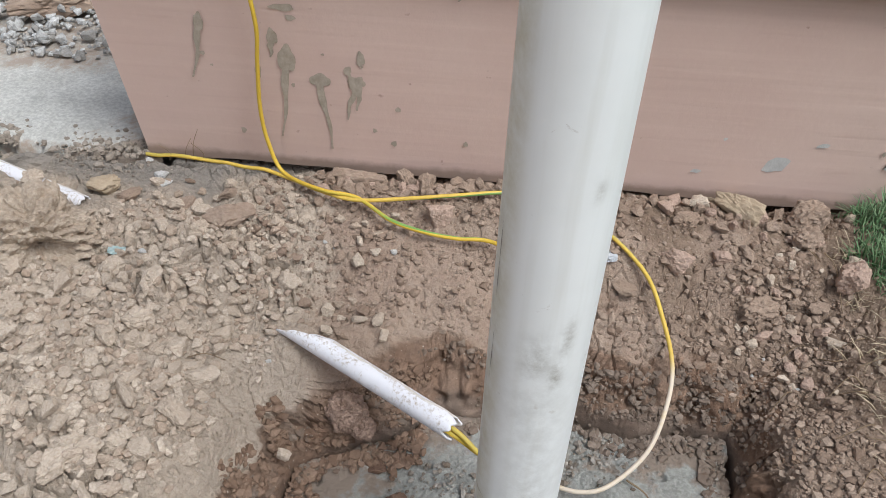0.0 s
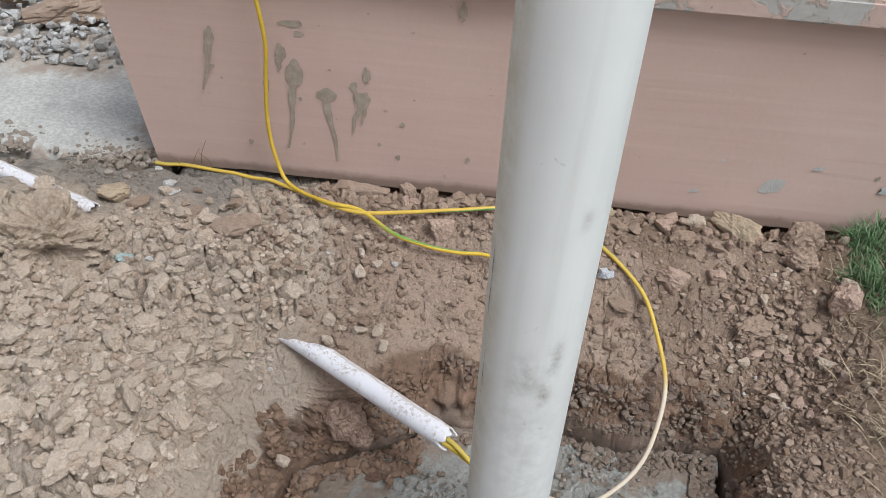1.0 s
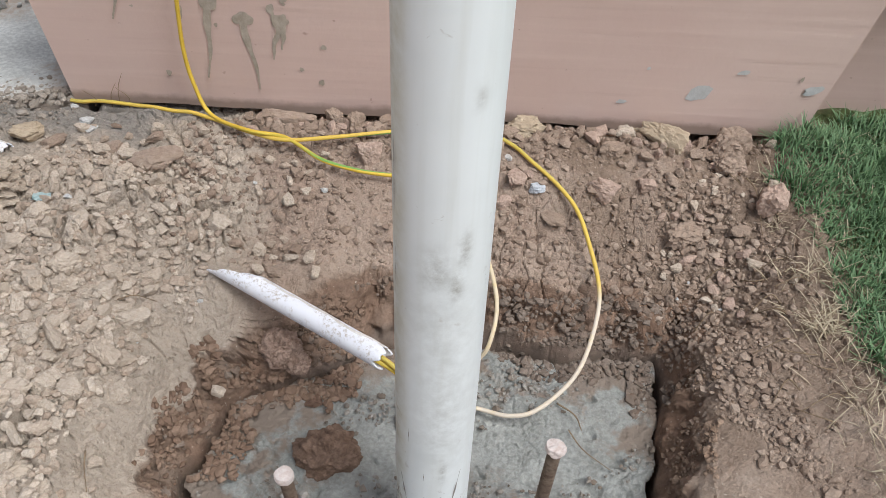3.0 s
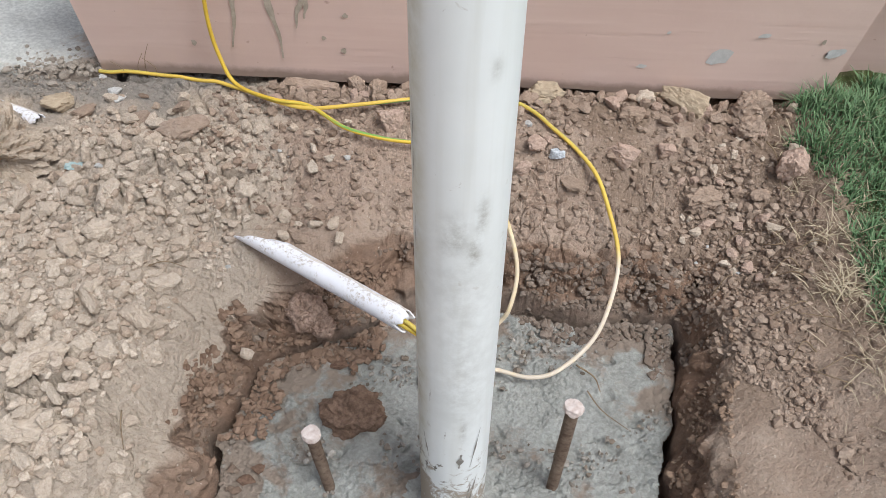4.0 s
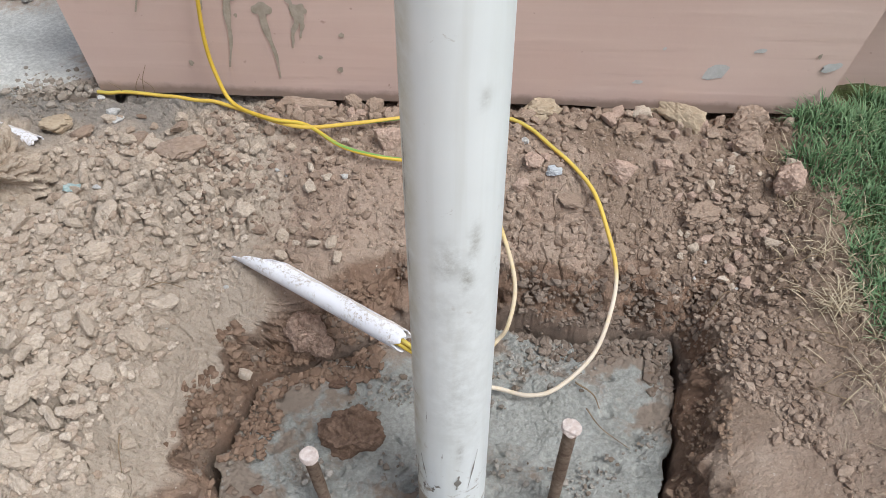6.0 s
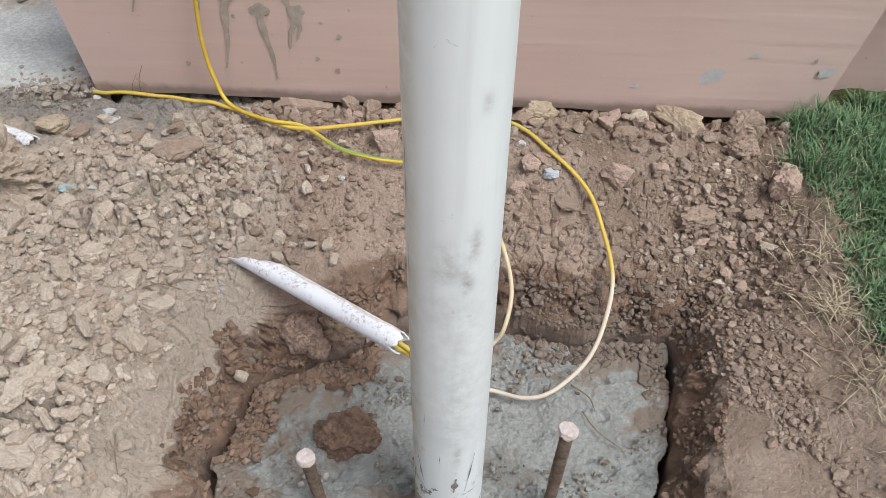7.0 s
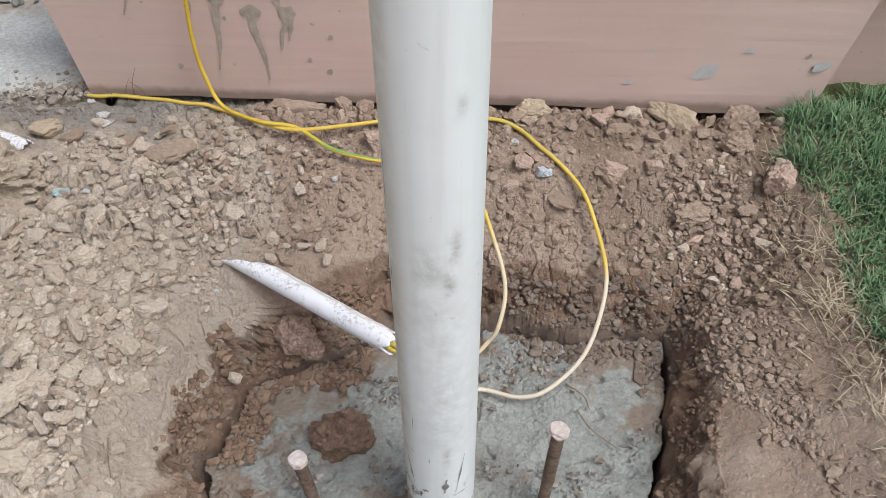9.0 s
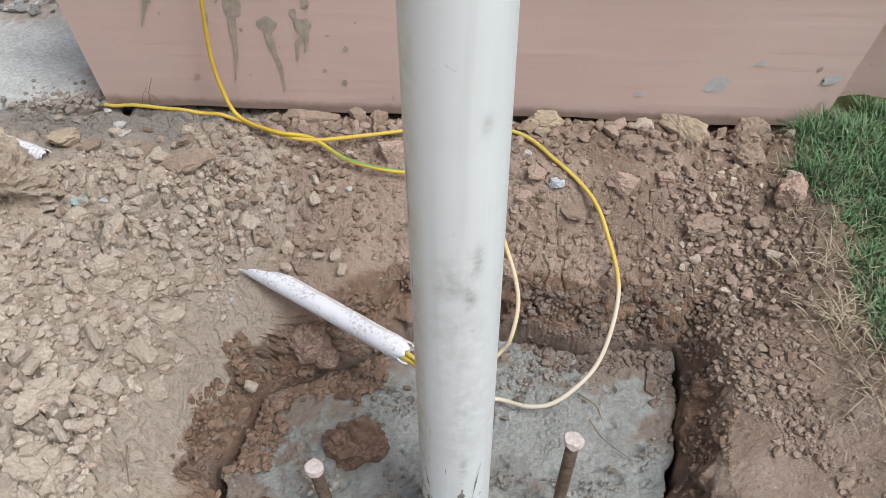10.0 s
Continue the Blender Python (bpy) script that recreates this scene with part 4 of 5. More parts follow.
def crag(x, y, z, half, seed, mat, label, layers=4.2, deep=0.62, sub=6, worn=1.0):
    """A big layered lump of clay, worn into ledges and hollowed out underneath at the front."""
    bm = bmesh.new()
    bmesh.ops.create_icosphere(bm, subdivisions=sub, radius=1.0)
    off = Vector((seed * 2.3, seed * 0.7, 5.1))
    for v in bm.verts:
        w = v.co.normalized()
        q = w + off
        r = 1 + worn * (0.34 * noise.noise(q * 1.4) + 0.26 * noise.noise(q * 2.9) + 0.17 * abs(noise.noise(q * 6.1)) + 0.09 * noise.noise(q * 13) + 0.05 * noise.noise(q * 27))
        ledge = w.z * layers + 1.2 * noise.noise(q * 1.8)
        ledge = ledge - math.floor(ledge)
        r *= 0.92 + 0.17 * min(1.0, ledge / 0.7) - 0.10 * max(0.0, (ledge - 0.8) / 0.2)
        hollow = max(0.0, 1 - (w - Vector((0.60, -0.75, 0.02)).normalized()).length / 0.45)
        r *= 1 - deep * hollow ** 0.7
        v.co = Vector((w.x * r * half[0], w.y * r * half[1], max(-0.9, w.z) * r * half[2]))
    ob = part("soil_clod", bm, mat)
    ob.location = (x, y, z)
    tagged(ob, label, "clod", "clods of earth")


CLAY_LUMP = soil_lump_material("layered_pale_clay", (0.43, 0.34, 0.26), (0.57, 0.48, 0.38), (0.32, 0.245, 0.18))
DAMP_LUMP = soil_lump_material("damp_brown_clay", (0.165, 0.105, 0.073), (0.27, 0.18, 0.13), (0.09, 0.056, 0.04))
RED_LUMP = soil_lump_material("reddish_clay_lump", (0.30, 0.205, 0.155), (0.43, 0.31, 0.245), (0.19, 0.125, 0.09))
crag(-0.766, 0.446, 0.218, (0.082, 0.066, 0.064), 3, CLAY_LUMP, "big layered crumbling lump of pale clay, hollow underneath", deep=0.8)
crag(-0.895, 0.445, 0.210, (0.080, 0.080, 0.060), 8, CLAY_LUMP, "big crumbling lump of pale clay beside the conduit")
crag(-0.150, 0.126, 0.010, (0.045, 0.036, 0.030), 5, DAMP_LUMP, "damp brown lump of clay lying on the footing", 1.3, 0.15, 5, 0.6)
crag(-0.240, 0.272, 0.066, (0.031, 0.026, 0.030), 11, RED_LUMP, "reddish lump of clay fallen from the pit's bank", 1.3, 0.15, 5, 0.65)
crag(-0.212, 0.256, 0.050, (0.019, 0.016, 0.018), 14, RED_LUMP, "small reddish lump beside the fallen one", 1.3, 0.1, 5, 0.6)
clod(-0.815, 0.560, 0.044, CLOD, 40, "pale clod lying on the big lump", (1.0, 0.9, 0.9), 0.2, sink=0.0, rough=0.1)
clod(-0.705, 0.580, 0.072, CLOD_SAND, 32, "flat sandy clod before the white conduit", (1.2, 0.7, 0.55), 0.3, -0.15, sink=0.0)
clod(-0.655, 0.560, 0.040, CLOD_BROWN, 41, "grey-brown clod near the conduit", (1.2, 0.7, 0.7), 0.5)
clod(-0.622, 0.630, 0.026, CHIP, 33, "white chip of plaster by the wall", (1.1, 0.9, 0.6), 0.3, name="pale_stone", category="stone", group="pale stones")
clod(-0.605, 0.600, 0.024, CHIP, 34, "white chip of plaster by the wall", (1.1, 0.8, 0.6), 0.9, name="pale_stone", category="stone", group="pale stones")
clod(-0.662, 0.675, 0.018, CHIP, 35, "white chip of plaster by the wall", (1, 0.9, 0.8), 0.1, name="pale_stone", category="stone", group="pale stones")
clod(0.398, 0.492, 0.062, CLOD_BROWN, 36, "crumbling brown clump of soil", (1.15, 0.9, 0.7), 0.3, rough=0.13)
clod(0.384, 0.438, 0.026, CLOD, 37, "small pale clod of clay", (1.1, 0.9, 0.9), 0.4)
clod(-0.530, -0.015, 0.070, CLOD, 38, "broad pale lump of clay", (1.3, 0.8, 0.5), 0.2)
clod(-0.535, 0.075, 0.050, CLOD, 39, "pale clod of dry clay", (1.1, 0.9, 0.7), 0.7)

for i, (px, py) in enumerate(((-0.318, 0.530), (-0.300, 0.522), (-0.20, 0.515), (0.405, 0.425), (0.385, 0.40), (-0.585, 0.43), (-0.43, 0.215), (-0.36, 0.30), (0.02, 0.46), (0.44, 0.36))):
    clod(px, py, 0.008 + 0.003 * (i % 3), CHIP, 100 + i, "tiny pale chip lying on the soil", (1.1, 0.8, 0.7), i * 1.3, sink=0.0, name="pale_stone", category="stone", group="pale stones")
rnd = random.Random(5)
placed = []


REST = []


def scatter(count, spot, size, mats, label, seeds, singles, gap=0.72):
    """The larger ones as things of their own, the rest kept for one joined heap."""
    found, tries = [], 0
    while len(found) < count and tries < count * 40:
        tries += 1
        x, y = spot()
        s = size(x, y)
        if rim(np.array([x]), np.array([y]))[0] < 0.035 or rnd.random() < 0.85 * float(firm(np.array([x]), np.array([y]))[0]):
            continue
        if any((x - a) ** 2 + (y - b) ** 2 < (gap * 0.5 * (s + t)) ** 2 for a, b, t in placed):
            continue
        placed.append((x, y, s))
        found.append((s, x, y))
    found.sort(reverse=True)
    for n, (s, x, y) in enumerate(found):
        ob = clod(x, y, s, rnd.choice(mats), rnd.choice(seeds), label, (rnd.uniform(0.85, 1.3), rnd.uniform(0.75, 1.05), rnd.uniform(0.75, 1.1)), rnd.uniform(0, 6.3), rnd.uniform(-0.2, 0.2), rnd.uniform(0.0, 0.14))
        if n >= singles:
            REST.append((ob.data, ob.matrix_basis.copy()))
            bpy.data.objects.remove(ob)


scatter(150, lambda: (rnd.uniform(-0.80, -0.43) + 0.03 * rnd.random(), rnd.uniform(-0.12, 0.50)), lambda x, y: min(0.056, 0.020 + rnd.expovariate(110)), [CLOD], "pale clod of dry clay among others", range(60, 76), 150, 0.9)
scatter(480, lambda: (rnd.uniform(-0.80, -0.41) + 0.03 * rnd.random(), rnd.uniform(-0.12, 0.52)), lambda x, y: min(0.024, rnd.lognormvariate(-4.25, 0.3)), [CLOD], "small pale clod of dry clay", range(60, 76), 0, 0.62)
scatter(90, lambda: (rnd.uniform(-0.62, -0.18), rnd.uniform(0.36, 0.62)), lambda x, y: min(0.034, rnd.lognormvariate(-4.0, 0.3)), [CLOD, CLOD, CLOD_BROWN], "small clod of dry clay", range(60, 76), 40)
scatter(120, lambda: (rnd.uniform(-0.35, 0.50), rnd.uniform(0.60, 0.685)), lambda x, y: min(0.036, rnd.lognormvariate(-3.95, 0.3)), [CLOD_BROWN, CLOD_BROWN, CLOD_RED], "brown clod heaped against the wall", range(76, 88), 40)
scatter(60, lambda: (rnd.uniform(-0.35, -0.03), rnd.uniform(0.625, 0.69)), lambda x, y: min(0.042, rnd.lognormvariate(-3.75, 0.3)), [CLOD_BROWN, CLOD_BROWN, CLOD_RED], "brown clod heaped against the wall", range(76, 88), 30, 0.5)
scatter(70, lambda: (rnd.gauss(0.42, 0.06), rnd.gauss(0.49, 0.07)), lambda x, y: min(0.03, rnd.lognormvariate(-4.1, 0.3)), [CLOD_BROWN, CLOD, CLOD_RED], "brown clod of loose soil near the grass", range(76, 88), 40)

# the smaller clods, joined by their kind of earth
for mat in (CLOD, CLOD_BROWN, CLOD_RED):
    v, f, base = [], [], 0
    for me, m in REST:
        if me.materials[0] != mat:
            continue
        co = np.empty(len(me.vertices) * 3)
        me.vertices.foreach_get("co", co)
        ix = np.empty(len(me.loops), np.int32)
        me.loops.foreach_get("vertex_index", ix)
        mm = np.array(m)
        v.append(co.reshape(-1, 3) @ mm[:3, :3].T + mm[:3, 3])
        f.append(ix.reshape(-1, 3) + base)
        base += len(me.vertices)
    if v:
        heap = bpy.data.meshes.new("loose_clods")
        heap.from_pydata(np.concatenate(v).tolist(), [], np.concatenate(f).tolist())
        tagged(part("loose_clods", heap, CRUMB if mat == CLOD else CRUMB_DARK), "small loose clods of dry earth", "soil crumbs", kind="stuff")

# loose crumbs, past counting
ico = bmesh.new()
bmesh.ops.create_icosphere(ico, subdivisions=1, radius=0.5)
ICO_V = np.array([v.co[:] for v in ico.verts])
ico.verts.index_update()
ICO_F = np.array([[v.index for v in f.verts] for f in ico.faces])
ico.free()
gen = np.random.default_rng(8)


def crumbs(name, xs, ys, sizes, mat, label, category, height=None):
    n = len(xs)
    zs = (land(xs, ys) if height is None else height) + sizes * 0.15
    v = ICO_V[None] * (1 + 0.28 * gen.standard_normal((n, len(ICO_V), 1)).clip(-1.5, 1.5))
    v = v * gen.uniform(0.65, 1.25, (n, 1, 3)) * sizes[:, None, None]
    a = gen.uniform(0, 6.3, n)
    c, s = np.cos(a)[:, None], np.sin(a)[:, None]
    v = np.stack([v[..., 0] * c - v[..., 1] * s, v[..., 0] * s + v[..., 1] * c, v[..., 2] * 0.8], -1) + np.stack([xs, ys, zs], -1)[:, None]
    f = ICO_F[None] + (np.arange(n) * len(ICO_V))[:, None, None]
    me = bpy.data.meshes.new(name)
    me.from_pydata(v.reshape(-1, 3).tolist(), [], f.reshape(-1, 3).tolist())
    return tagged(part(name, me, mat), label, category, kind="stuff")


def turf_edge(y):
    return 0.60 - 0.055 * sm(0.36, 0.46, y) - 0.035 * sm(0.5, 0.62, y) + 0.02 * fbm(y, y * 0 + 3.0, 0.09, 3, 301)


def keep_dry(x, y, low=0.02):
    k = rim(x, y) > low
    return x[k], y[k]


x, y = gen.uniform(-0.85, -0.36, 5200), gen.uniform(-0.15, 0.56, 5200)
x, y = keep_dry(x, y)
k = fbm(x, y, 0.15, 3, 201) - 0.9 * firm(x, y) > -0.45
x, y = x[k], y[k]
crumbs("soil_crumbs", x, y, np.exp(gen.normal(-4.85, 0.42, len(x))).clip(0.003, 0.02), CRUMB, "loose pale crumbs of dry clay", "soil crumbs")
x, y = gen.uniform(-0.45, 0.55, 2600), gen.uniform(0.40, 0.69, 2600)
x, y = keep_dry(x, y)
crumbs("soil_crumbs", x, y, np.exp(gen.normal(-5.0, 0.45, len(x))).clip(0.0025, 0.018), CRUMB_DARK, "loose brown crumbs below the wall", "soil crumbs")
x, y = gen.normal(0.42, 0.06, 3600), gen.uniform(-0.02, 0.56, 3600)
x, y = keep_dry(x, y, 0.03)
k = (fbm(x, y, 0.09, 3, 203) + 0.9 * sm(0.0, 0.22, y) > 0.65) & (x < turf_edge(y) + 0.02)
x, y = x[k], y[k]
crumbs("soil_crumbs", x, y, np.exp(gen.normal(-5.2, 0.5, len(x))).clip(0.0025, 0.017), CRUMB_DARK, "loose brown crumbs beside the pit", "soil crumbs")
x, y = gen.uniform(-0.42, 0.42, 9000), gen.uniform(-0.1, 0.42, 9000)
d = rim(x, y)
k = ((d < -0.022) | (d > 0.003)) & (d > -0.04) & (d < 0.028 + 0.03 * sm(0.28, 0.34, y)) & ((y > 0.22) | ((x < 0) & (gen.uniform(0, 1, 9000) < 0.5))) & (fbm(x, y, 0.05, 2, 401) > -0.25)
x, y, d = x[k], y[k], d[k]
crumbs("pit_crumbs", x, y, np.exp(gen.normal(-5.0, 0.42, len(x))).clip(0.0025, 0.016), crumb_material("damp_crumbs", (0.17, 0.12, 0.09), (0.25, 0.20, 0.16)), "damp crumbs fallen along the pit's edge", "soil crumbs", np.where(d < 0.0, 0.004, land(x, y)))
x, y = gen.uniform(-0.42, -0.12, 9000), gen.uniform(0.0, 0.36, 9000)
d = rim(x, y)
k = ((d < -0.012) | (d > 0.002)) & (d < 0.042 + 0.025 * fbm(x, y, 0.05, 2, 403)) & (d > -0.055 + 0.045 * fbm(x, y, 0.05, 3, 405) + 0.05 * sm(0.10, 0.02, y)) & (np.abs(d + 0.006) > 0.0055) & (gen.uniform(0, 1, 9000) < 0.40 + 0.3 * sm(0.05, 0.2, y))
x, y, d = x[k], y[k], d[k]
crumbs("pit_crumbs", x, y, np.exp(gen.normal(-4.95, 0.45, len(x))).clip(0.003, 0.019), crumb_material("reddish_damp_crumbs", (0.185, 0.118, 0.082), (0.31, 0.215, 0.155)), "reddish damp crumbs fallen off the pit's bank", "soil crumbs", np.where(d < 0.0, 0.004, land(x, y)))
x, y = gen.uniform(0.10, 0.36, 1500), gen.uniform(0.22, 0.40, 1500)
d = rim(x, y)
k = ((d < -0.012) | (d > 0.002)) & (d < 0.05) & (d > -0.03 + 0.03 * fbm(x, y, 0.05, 3, 407) - 0.025 * sm(0.22, 0.28, x))
x, y, d = x[k], y[k], d[k]
crumbs("pit_crumbs", x, y, np.exp(gen.normal(-4.8, 0.4, len(x))).clip(0.003, 0.018), crumb_material("grey_damp_crumbs", (0.16, 0.125, 0.10), (0.27, 0.22, 0.18)), "grey-brown damp crumbs heaped in the pit's corner", "soil crumbs", np.where(d < 0.0, 0.004, land(x, y)))
x, y = gen.uniform(0.29, 0.42, 1800), gen.uniform(-0.08, 0.27, 1800)
d = rim(x, y)
k = (d > 0.004) & (d < 0.07) & (fbm(x, y, 0.04, 3, 409) > 0.0)
x, y = x[k], y[k]
crumbs("pit_crumbs", x, y, np.exp(gen.normal(-5.25, 0.45, len(x))).clip(0.0025, 0.014), crumb_material("brown_bank_crumbs", (0.22, 0.15, 0.105), (0.35, 0.25, 0.18)), "brown crumbs clinging to the pit's bank", "soil crumbs", land(x, y))
x, y = gen.normal(-1.05, 0.16, 1500), gen.uniform(1.0, 1.8, 1500)
k = x < -0.76
x, y = x[k], y[k]
crumbs("gravel", x, y, np.exp(gen.normal(-4.25, 0.4, len(x))).clip(0.006, 0.04), GRAVEL, "grey crushed gravel spread on the concrete", "gravel", 0.206 + 0.03 * sm(0.95, 1.2, y) * gen.uniform(0, 1, len(x)))
clod(-1.075, 1.185, 0.175, CLOD_BROWN, 90, "big flat brown stone lying on the gravel", (1.15, 0.8, 0.5), 0.35, -0.15, name="field_stone", category="stone", group="stones on the gravel", z=0.225)
for i, (bx, by, s) in enumerate(((-1.22, 1.25, 0.09), (-1.00, 1.38, 0.10), (-0.93, 1.30, 0.07))):
    clod(bx, by, s, CLOD_BROWN, 91 + i, "brown stone lying on the gravel", (1.1, 0.9, 0.7), i, name="field_stone", category="stone", group="stones on the gravel", z=0.225)


# grey crumbs of mortar and soil on the footing
x, y = gen.uniform(-0.36, 0.36, 4200), gen.uniform(-0.2, 0.33, 4200)
k = (rim(x, y) < -0.012) & (fbm(x, y, 0.07, 3, 411) + 0.35 * sm(0.0, 0.3, x) * sm(0.1, 0.3, y) > 0.32) & (np.hypot(x, y) > 0.055)
x, y = x[k], y[k]
crumbs("mortar_crumbs", x, y, np.exp(gen.normal(-5.35, 0.45, len(x))).clip(0.002, 0.012), crumb_material("grey_brown_crumbs", (0.20, 0.165, 0.13), (0.42, 0.40, 0.36)), "grey-brown crumbs lying on the concrete footing", "mortar crumbs", 0.004 + 0.0 * x)


# soil and grit along the broken edge of the apron
x, y = gen.uniform(-1.3, -0.66, 1500), gen.normal(0.70, 0.03, 1500)
k = (fbm(x, y, 0.08, 3, 421) > -0.1) | (x > -0.76)
x, y = x[k], y[k]
crumbs("edge_crumbs", x, y, np.exp(gen.normal(-5.1, 0.5, len(x))).clip(0.0025, 0.016), crumb_material("grey_soil_crumbs", (0.24, 0.205, 0.165), (0.43, 0.38, 0.32)), "grey soil and grit along the apron's edge", "soil crumbs", np.where(y > 0.68, 0.202, land(x, y)))


# ---- grass ----
def blades(name, xs, ys, length, width, lay, mat, label, category, zs=None):
    """Grass blades as bent, tapering strips."""
    n = len(xs)
    zs = land(xs, ys) - 0.003 if zs is None else zs
    a = gen.uniform(0, 2 * math.pi, n)
    bend = gen.uniform(*lay, n)
    v, tip = [], []
    dx, dy = np.cos(a), np.sin(a)
    for t, w in ((0, 0.8), (0.4, 1.0), (0.75, 0.7), (1.0, 0.12)):
        out = length * bend * t ** 1.6
        up = length * t * np.sqrt(np.clip(1 - bend ** 2 * 0.85, 0.02, 1)) * (1 - 0.25 * bend * t)
        for s in (-0.5, 0.5):
            v.append(np.stack([xs + dx * out - dy * width * w * s, ys + dy * out + dx * width * w * s, zs + up], -1))
            tip.append(np.full(n, t))
    v, tip = np.stack(v, 1), np.stack(tip, 1)
    base = np.array([[0, 1, 3, 2], [2, 3, 5, 4], [4, 5, 7, 6]])
    f = base[None] + (np.arange(n) * 8)[:, None, None]
    me = bpy.data.meshes.new(name)
    me.from_pydata(v.reshape(-1, 3).tolist(), [], f.reshape(-1, 4).tolist())
    attribute(me, "tip", tip)
    return tagged(part(name, me, mat), label, category, kind="stuff")


x, y = np.concatenate([gen.uniform(0.46, 1.25, 42000), gen.uniform(0.6, 3.0, 22000)]), np.concatenate([gen.uniform(-0.15, 0.80, 42000), gen.uniform(-1.2, 0.82, 22000)])
k = (x > turf_edge(y) + gen.exponential(0.012, len(x))) & (y < 0.690 + 0.05 * sm(0.66, 0.70, x))
x, y = x[k], y[k]
k = fbm(x, y, 0.06, 3, 311) + 1.1 * sm(0.0, 0.05, x - turf_edge(y)) > -0.1 + 0.5 * gen.uniform(0, 1, len(x))
x, y = x[k], y[k]
blades("grass", x, y, gen.uniform(0.016, 0.044, len(x)) * (1 + 0.35 * fbm(x, y, 0.05, 2, 313)), gen.uniform(0.0014, 0.0032, len(x)), (0.2, 1.0), GRASS, "short green lawn grass beside the dug soil", "grass")
x = gen.normal(0.58, 0.035, 240)
y = gen.uniform(-0.1, 0.46, 240)
k = (x > 0.47) & (fbm(x, y, 0.05, 2, 305) > -0.3)
x, y = x[k], y[k]
blades("dry_grass", x, y, gen.uniform(0.015, 0.06, len(x)), gen.uniform(0.0008, 0.0018, len(x)), (0.7, 1.0), STRAW, "dry straw-coloured grass at the turf's edge", "dry grass")
cy = np.concatenate([gen.uniform(-0.05, 0.42, 26), gen.normal(0.27, 0.02, 9), gen.uniform(0.45, 0.62, 4)])
cx = turf_edge(cy) - 0.02 + gen.normal(0, 0.016, len(cy)) - 0.02 * (np.abs(cy - 0.27) < 0.05)
n = gen.integers(5, 15, len(cy))
x, y = np.repeat(cx, n) + gen.normal(0, 0.011, n.sum()), np.repeat(cy, n) + gen.normal(0, 0.009, n.sum())
blades("dry_grass", x, y, gen.uniform(0.012, 0.045, len(x)), gen.uniform(0.0008, 0.0022, len(x)), (0.8, 1.0), STRAW, "matted tufts of dry straw along the turf's edge", "dry grass", land(x, y) + gen.uniform(-0.002, 0.012, len(x)))
x, y = gen.uniform(0.58, 1.2, 1500), gen.uniform(-0.1, 0.9, 1500)
k = (x > turf_edge(y)) & (y < 0.690 + 0.05 * sm(0.66, 0.70, x))
x, y = x[k], y[k]
blades("dry_grass", x, y, gen.uniform(0.02, 0.04, len(x)), gen.uniform(0.001, 0.002, len(x)), (0.5, 1.0), STRAW, "dry straw among the green grass", "dry grass")


# ---- twigs ----
def twig(points, r, label):
    line = glide(points, 6)
    me, _, _ = tube("twig", line - line[0], np.linspace(r, r * 0.5, len(line)), 7)
    ob = part("twig", me, TWIG)
    ob.location = tuple(line[0])
    tagged(ob, label, "twig", "twigs and roots")


twig([(0.205, 0.19, 0.008), (0.225, 0.155, 0.009), (0.262, 0.125, 0.007)], 0.0012, "thin dark root lying on the concrete")
twig([(0.19, 0.235, 0.012), (0.215, 0.21, 0.018), (0.225, 0.19, 0.008)], 0.0016, "thin dark root lying on the concrete")
for (tx, ty, tx2, ty2) in ((0.43, 0.425, 0.465, 0.44), (-0.44, 0.03, -0.425, -0.02), (-0.47, 0.27, -0.42, 0.285), (0.40, 0.33, 0.43, 0.35)):
    twig([(tx, ty, lie(tx, ty) + 0.006), ((tx + tx2) / 2, (ty + ty2) / 2, max(lie(tx, ty), lie(tx2, ty2)) + 0.009), (tx2, ty2, lie(tx2, ty2) + 0.006)], 0.0012, "pale dry twig on the soil")
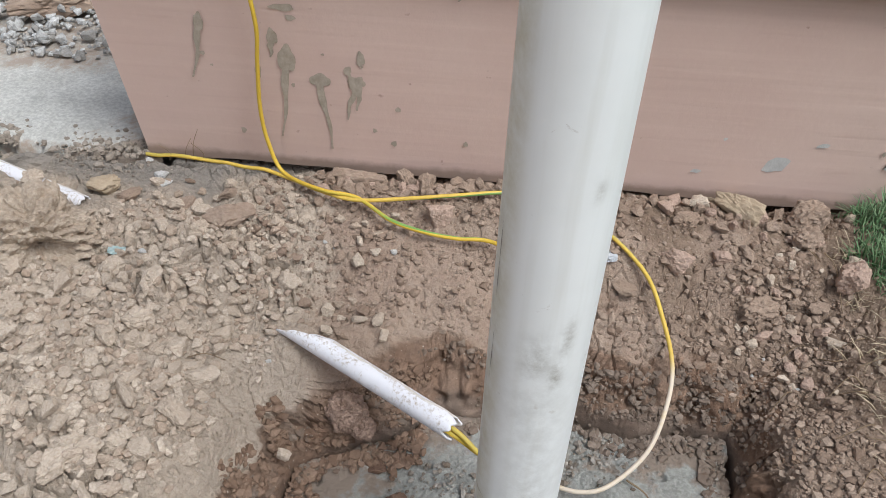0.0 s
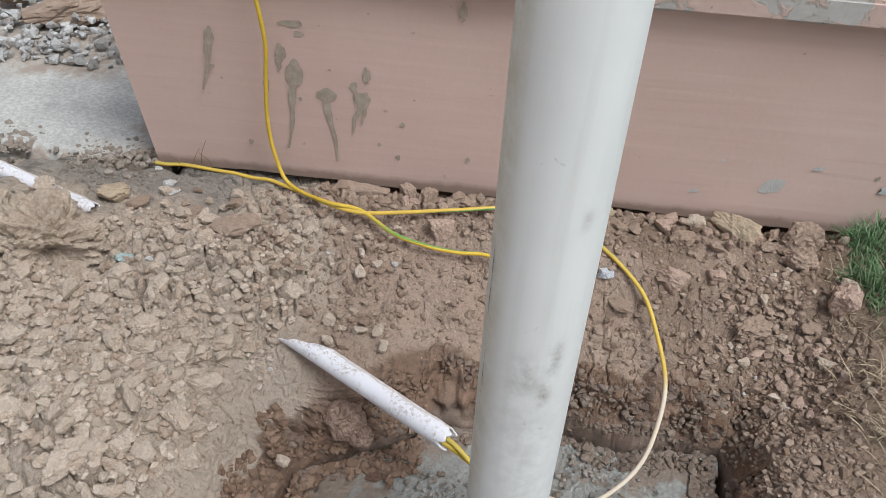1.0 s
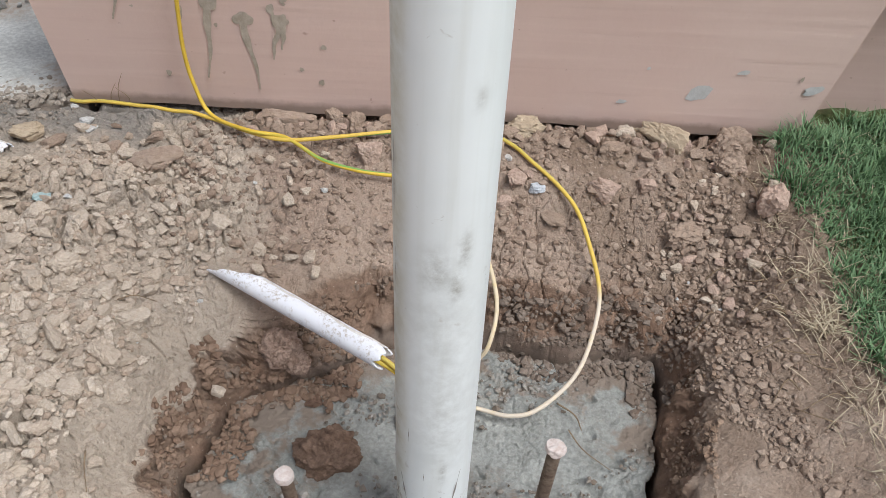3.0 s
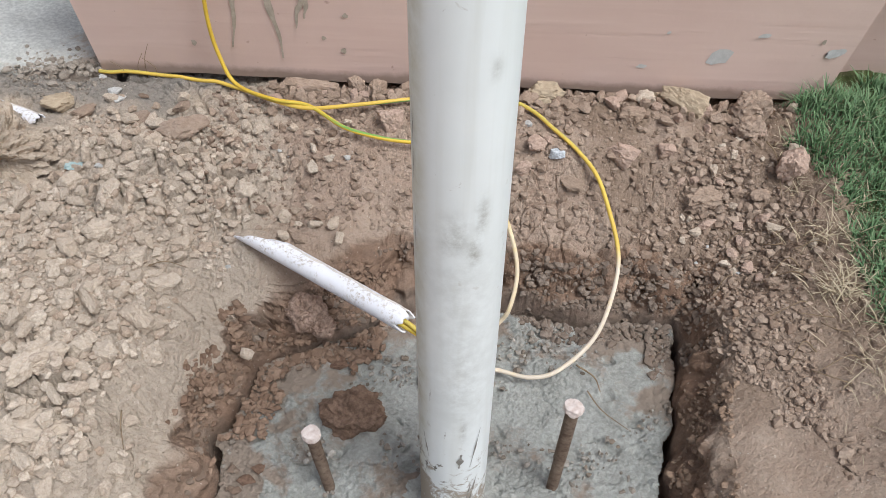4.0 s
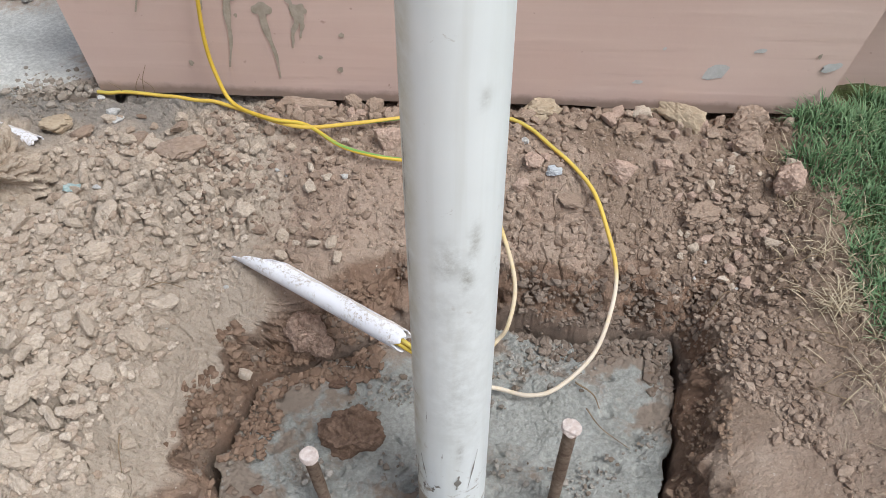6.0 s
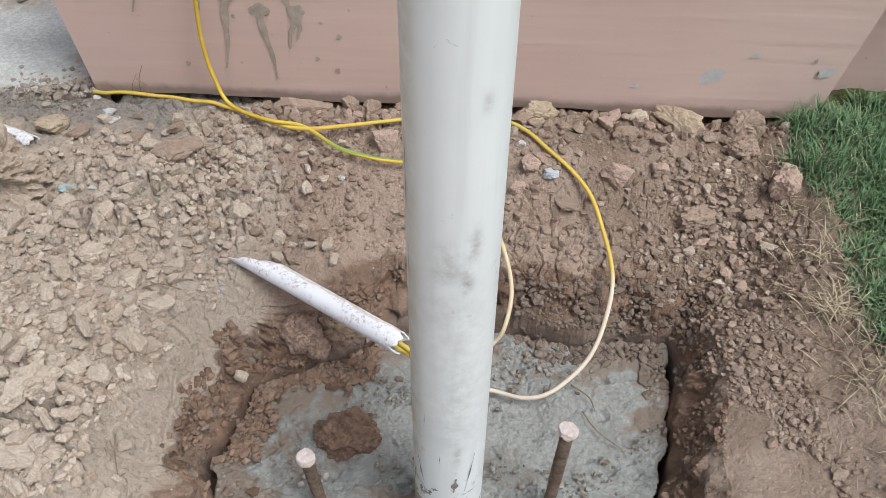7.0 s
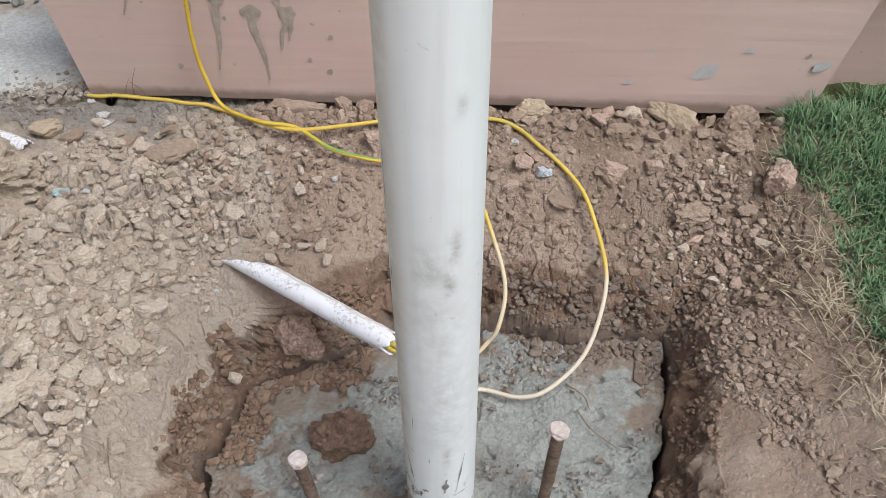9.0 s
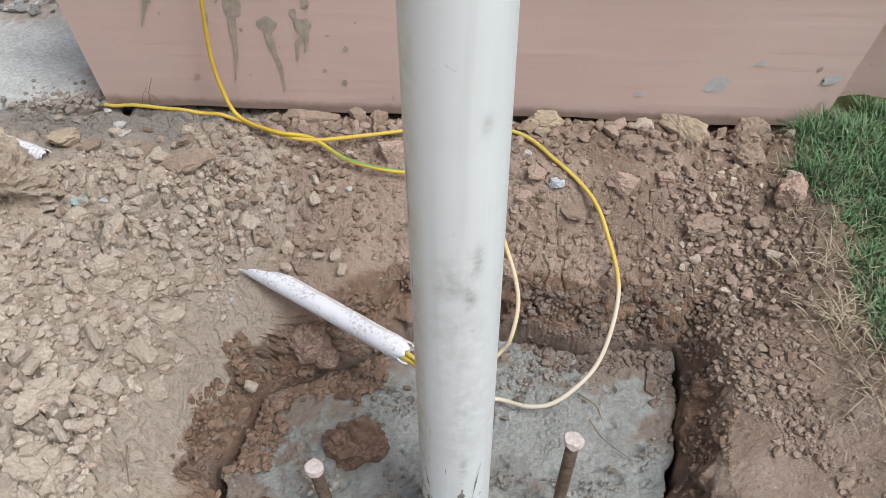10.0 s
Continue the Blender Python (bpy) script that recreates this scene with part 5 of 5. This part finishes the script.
for tx, h in ((-0.60, 0.05), (-0.585, 0.07), (-0.57, 0.04), (-0.63, 0.03)):
    twig([(tx, 0.688, 0.20), (tx + 0.006, 0.684, 0.20 + h * 0.6), (tx + 0.016 * (1 if h > 0.045 else -1), 0.69, 0.20 + h)], 0.0009, "dry weed stalk at the wall's foot")
twig([(0.462, 0.668, lie(0.462, 0.668) + 0.012), (0.472, 0.63, lie(0.472, 0.63) + 0.02), (0.468, 0.59, lie(0.468, 0.59) + 0.014), (0.485, 0.55, lie(0.485, 0.55) + 0.010)], 0.0016, "brown root hanging from the turf's edge")
twig([(0.50, 0.57, lie(0.50, 0.57) + 0.01), (0.508, 0.53, lie(0.508, 0.53) + 0.018), (0.515, 0.47, lie(0.515, 0.47) + 0.008)], 0.0013, "brown root hanging from the turf's edge")
for a in range(12):
    ax, ay = 0.535 + 0.03 * math.sin(a * 2.3), 0.12 + 0.028 * a
    twig([(ax, ay, lie(ax, ay) + 0.004), (ax - 0.018, ay + 0.012 * math.sin(a), lie(ax - 0.018, ay) + 0.016), (ax - 0.045 - 0.015 * math.sin(a * 1.7), ay + 0.025 * math.cos(a * 1.9), lie(ax - 0.045, ay) + 0.006)], 0.0013, "pale dry root at the turf's edge")

# a scrap of plastic film trodden into the soil
bm = bmesh.new()
bmesh.ops.create_grid(bm, x_segments=8, y_segments=6, size=0.5)
for v in bm.verts:
    q = v.co * 4
    v.co = Vector((v.co.x * 0.028 * (1 + 0.3 * noise.noise(q)), v.co.y * 0.018 * (1 + 0.3 * noise.noise(q + Vector((5, 0, 0)))), 0.004 * noise.noise(q * 1.3 + Vector((0, 7, 0)))))
bmesh.ops.solidify(bm, geom=bm.faces[:], thickness=0.0006)
ob = part("plastic_scrap", bm, simple_material("teal_plastic_film", (0.26, 0.36, 0.35), (0.42, 0.50, 0.49), 120, 0.45, 0.2))
ob.location = (-0.628, 0.432, lie(-0.628, 0.432) + 0.008)
tagged(ob, "small crumpled scrap of grey-green plastic film", "litter")
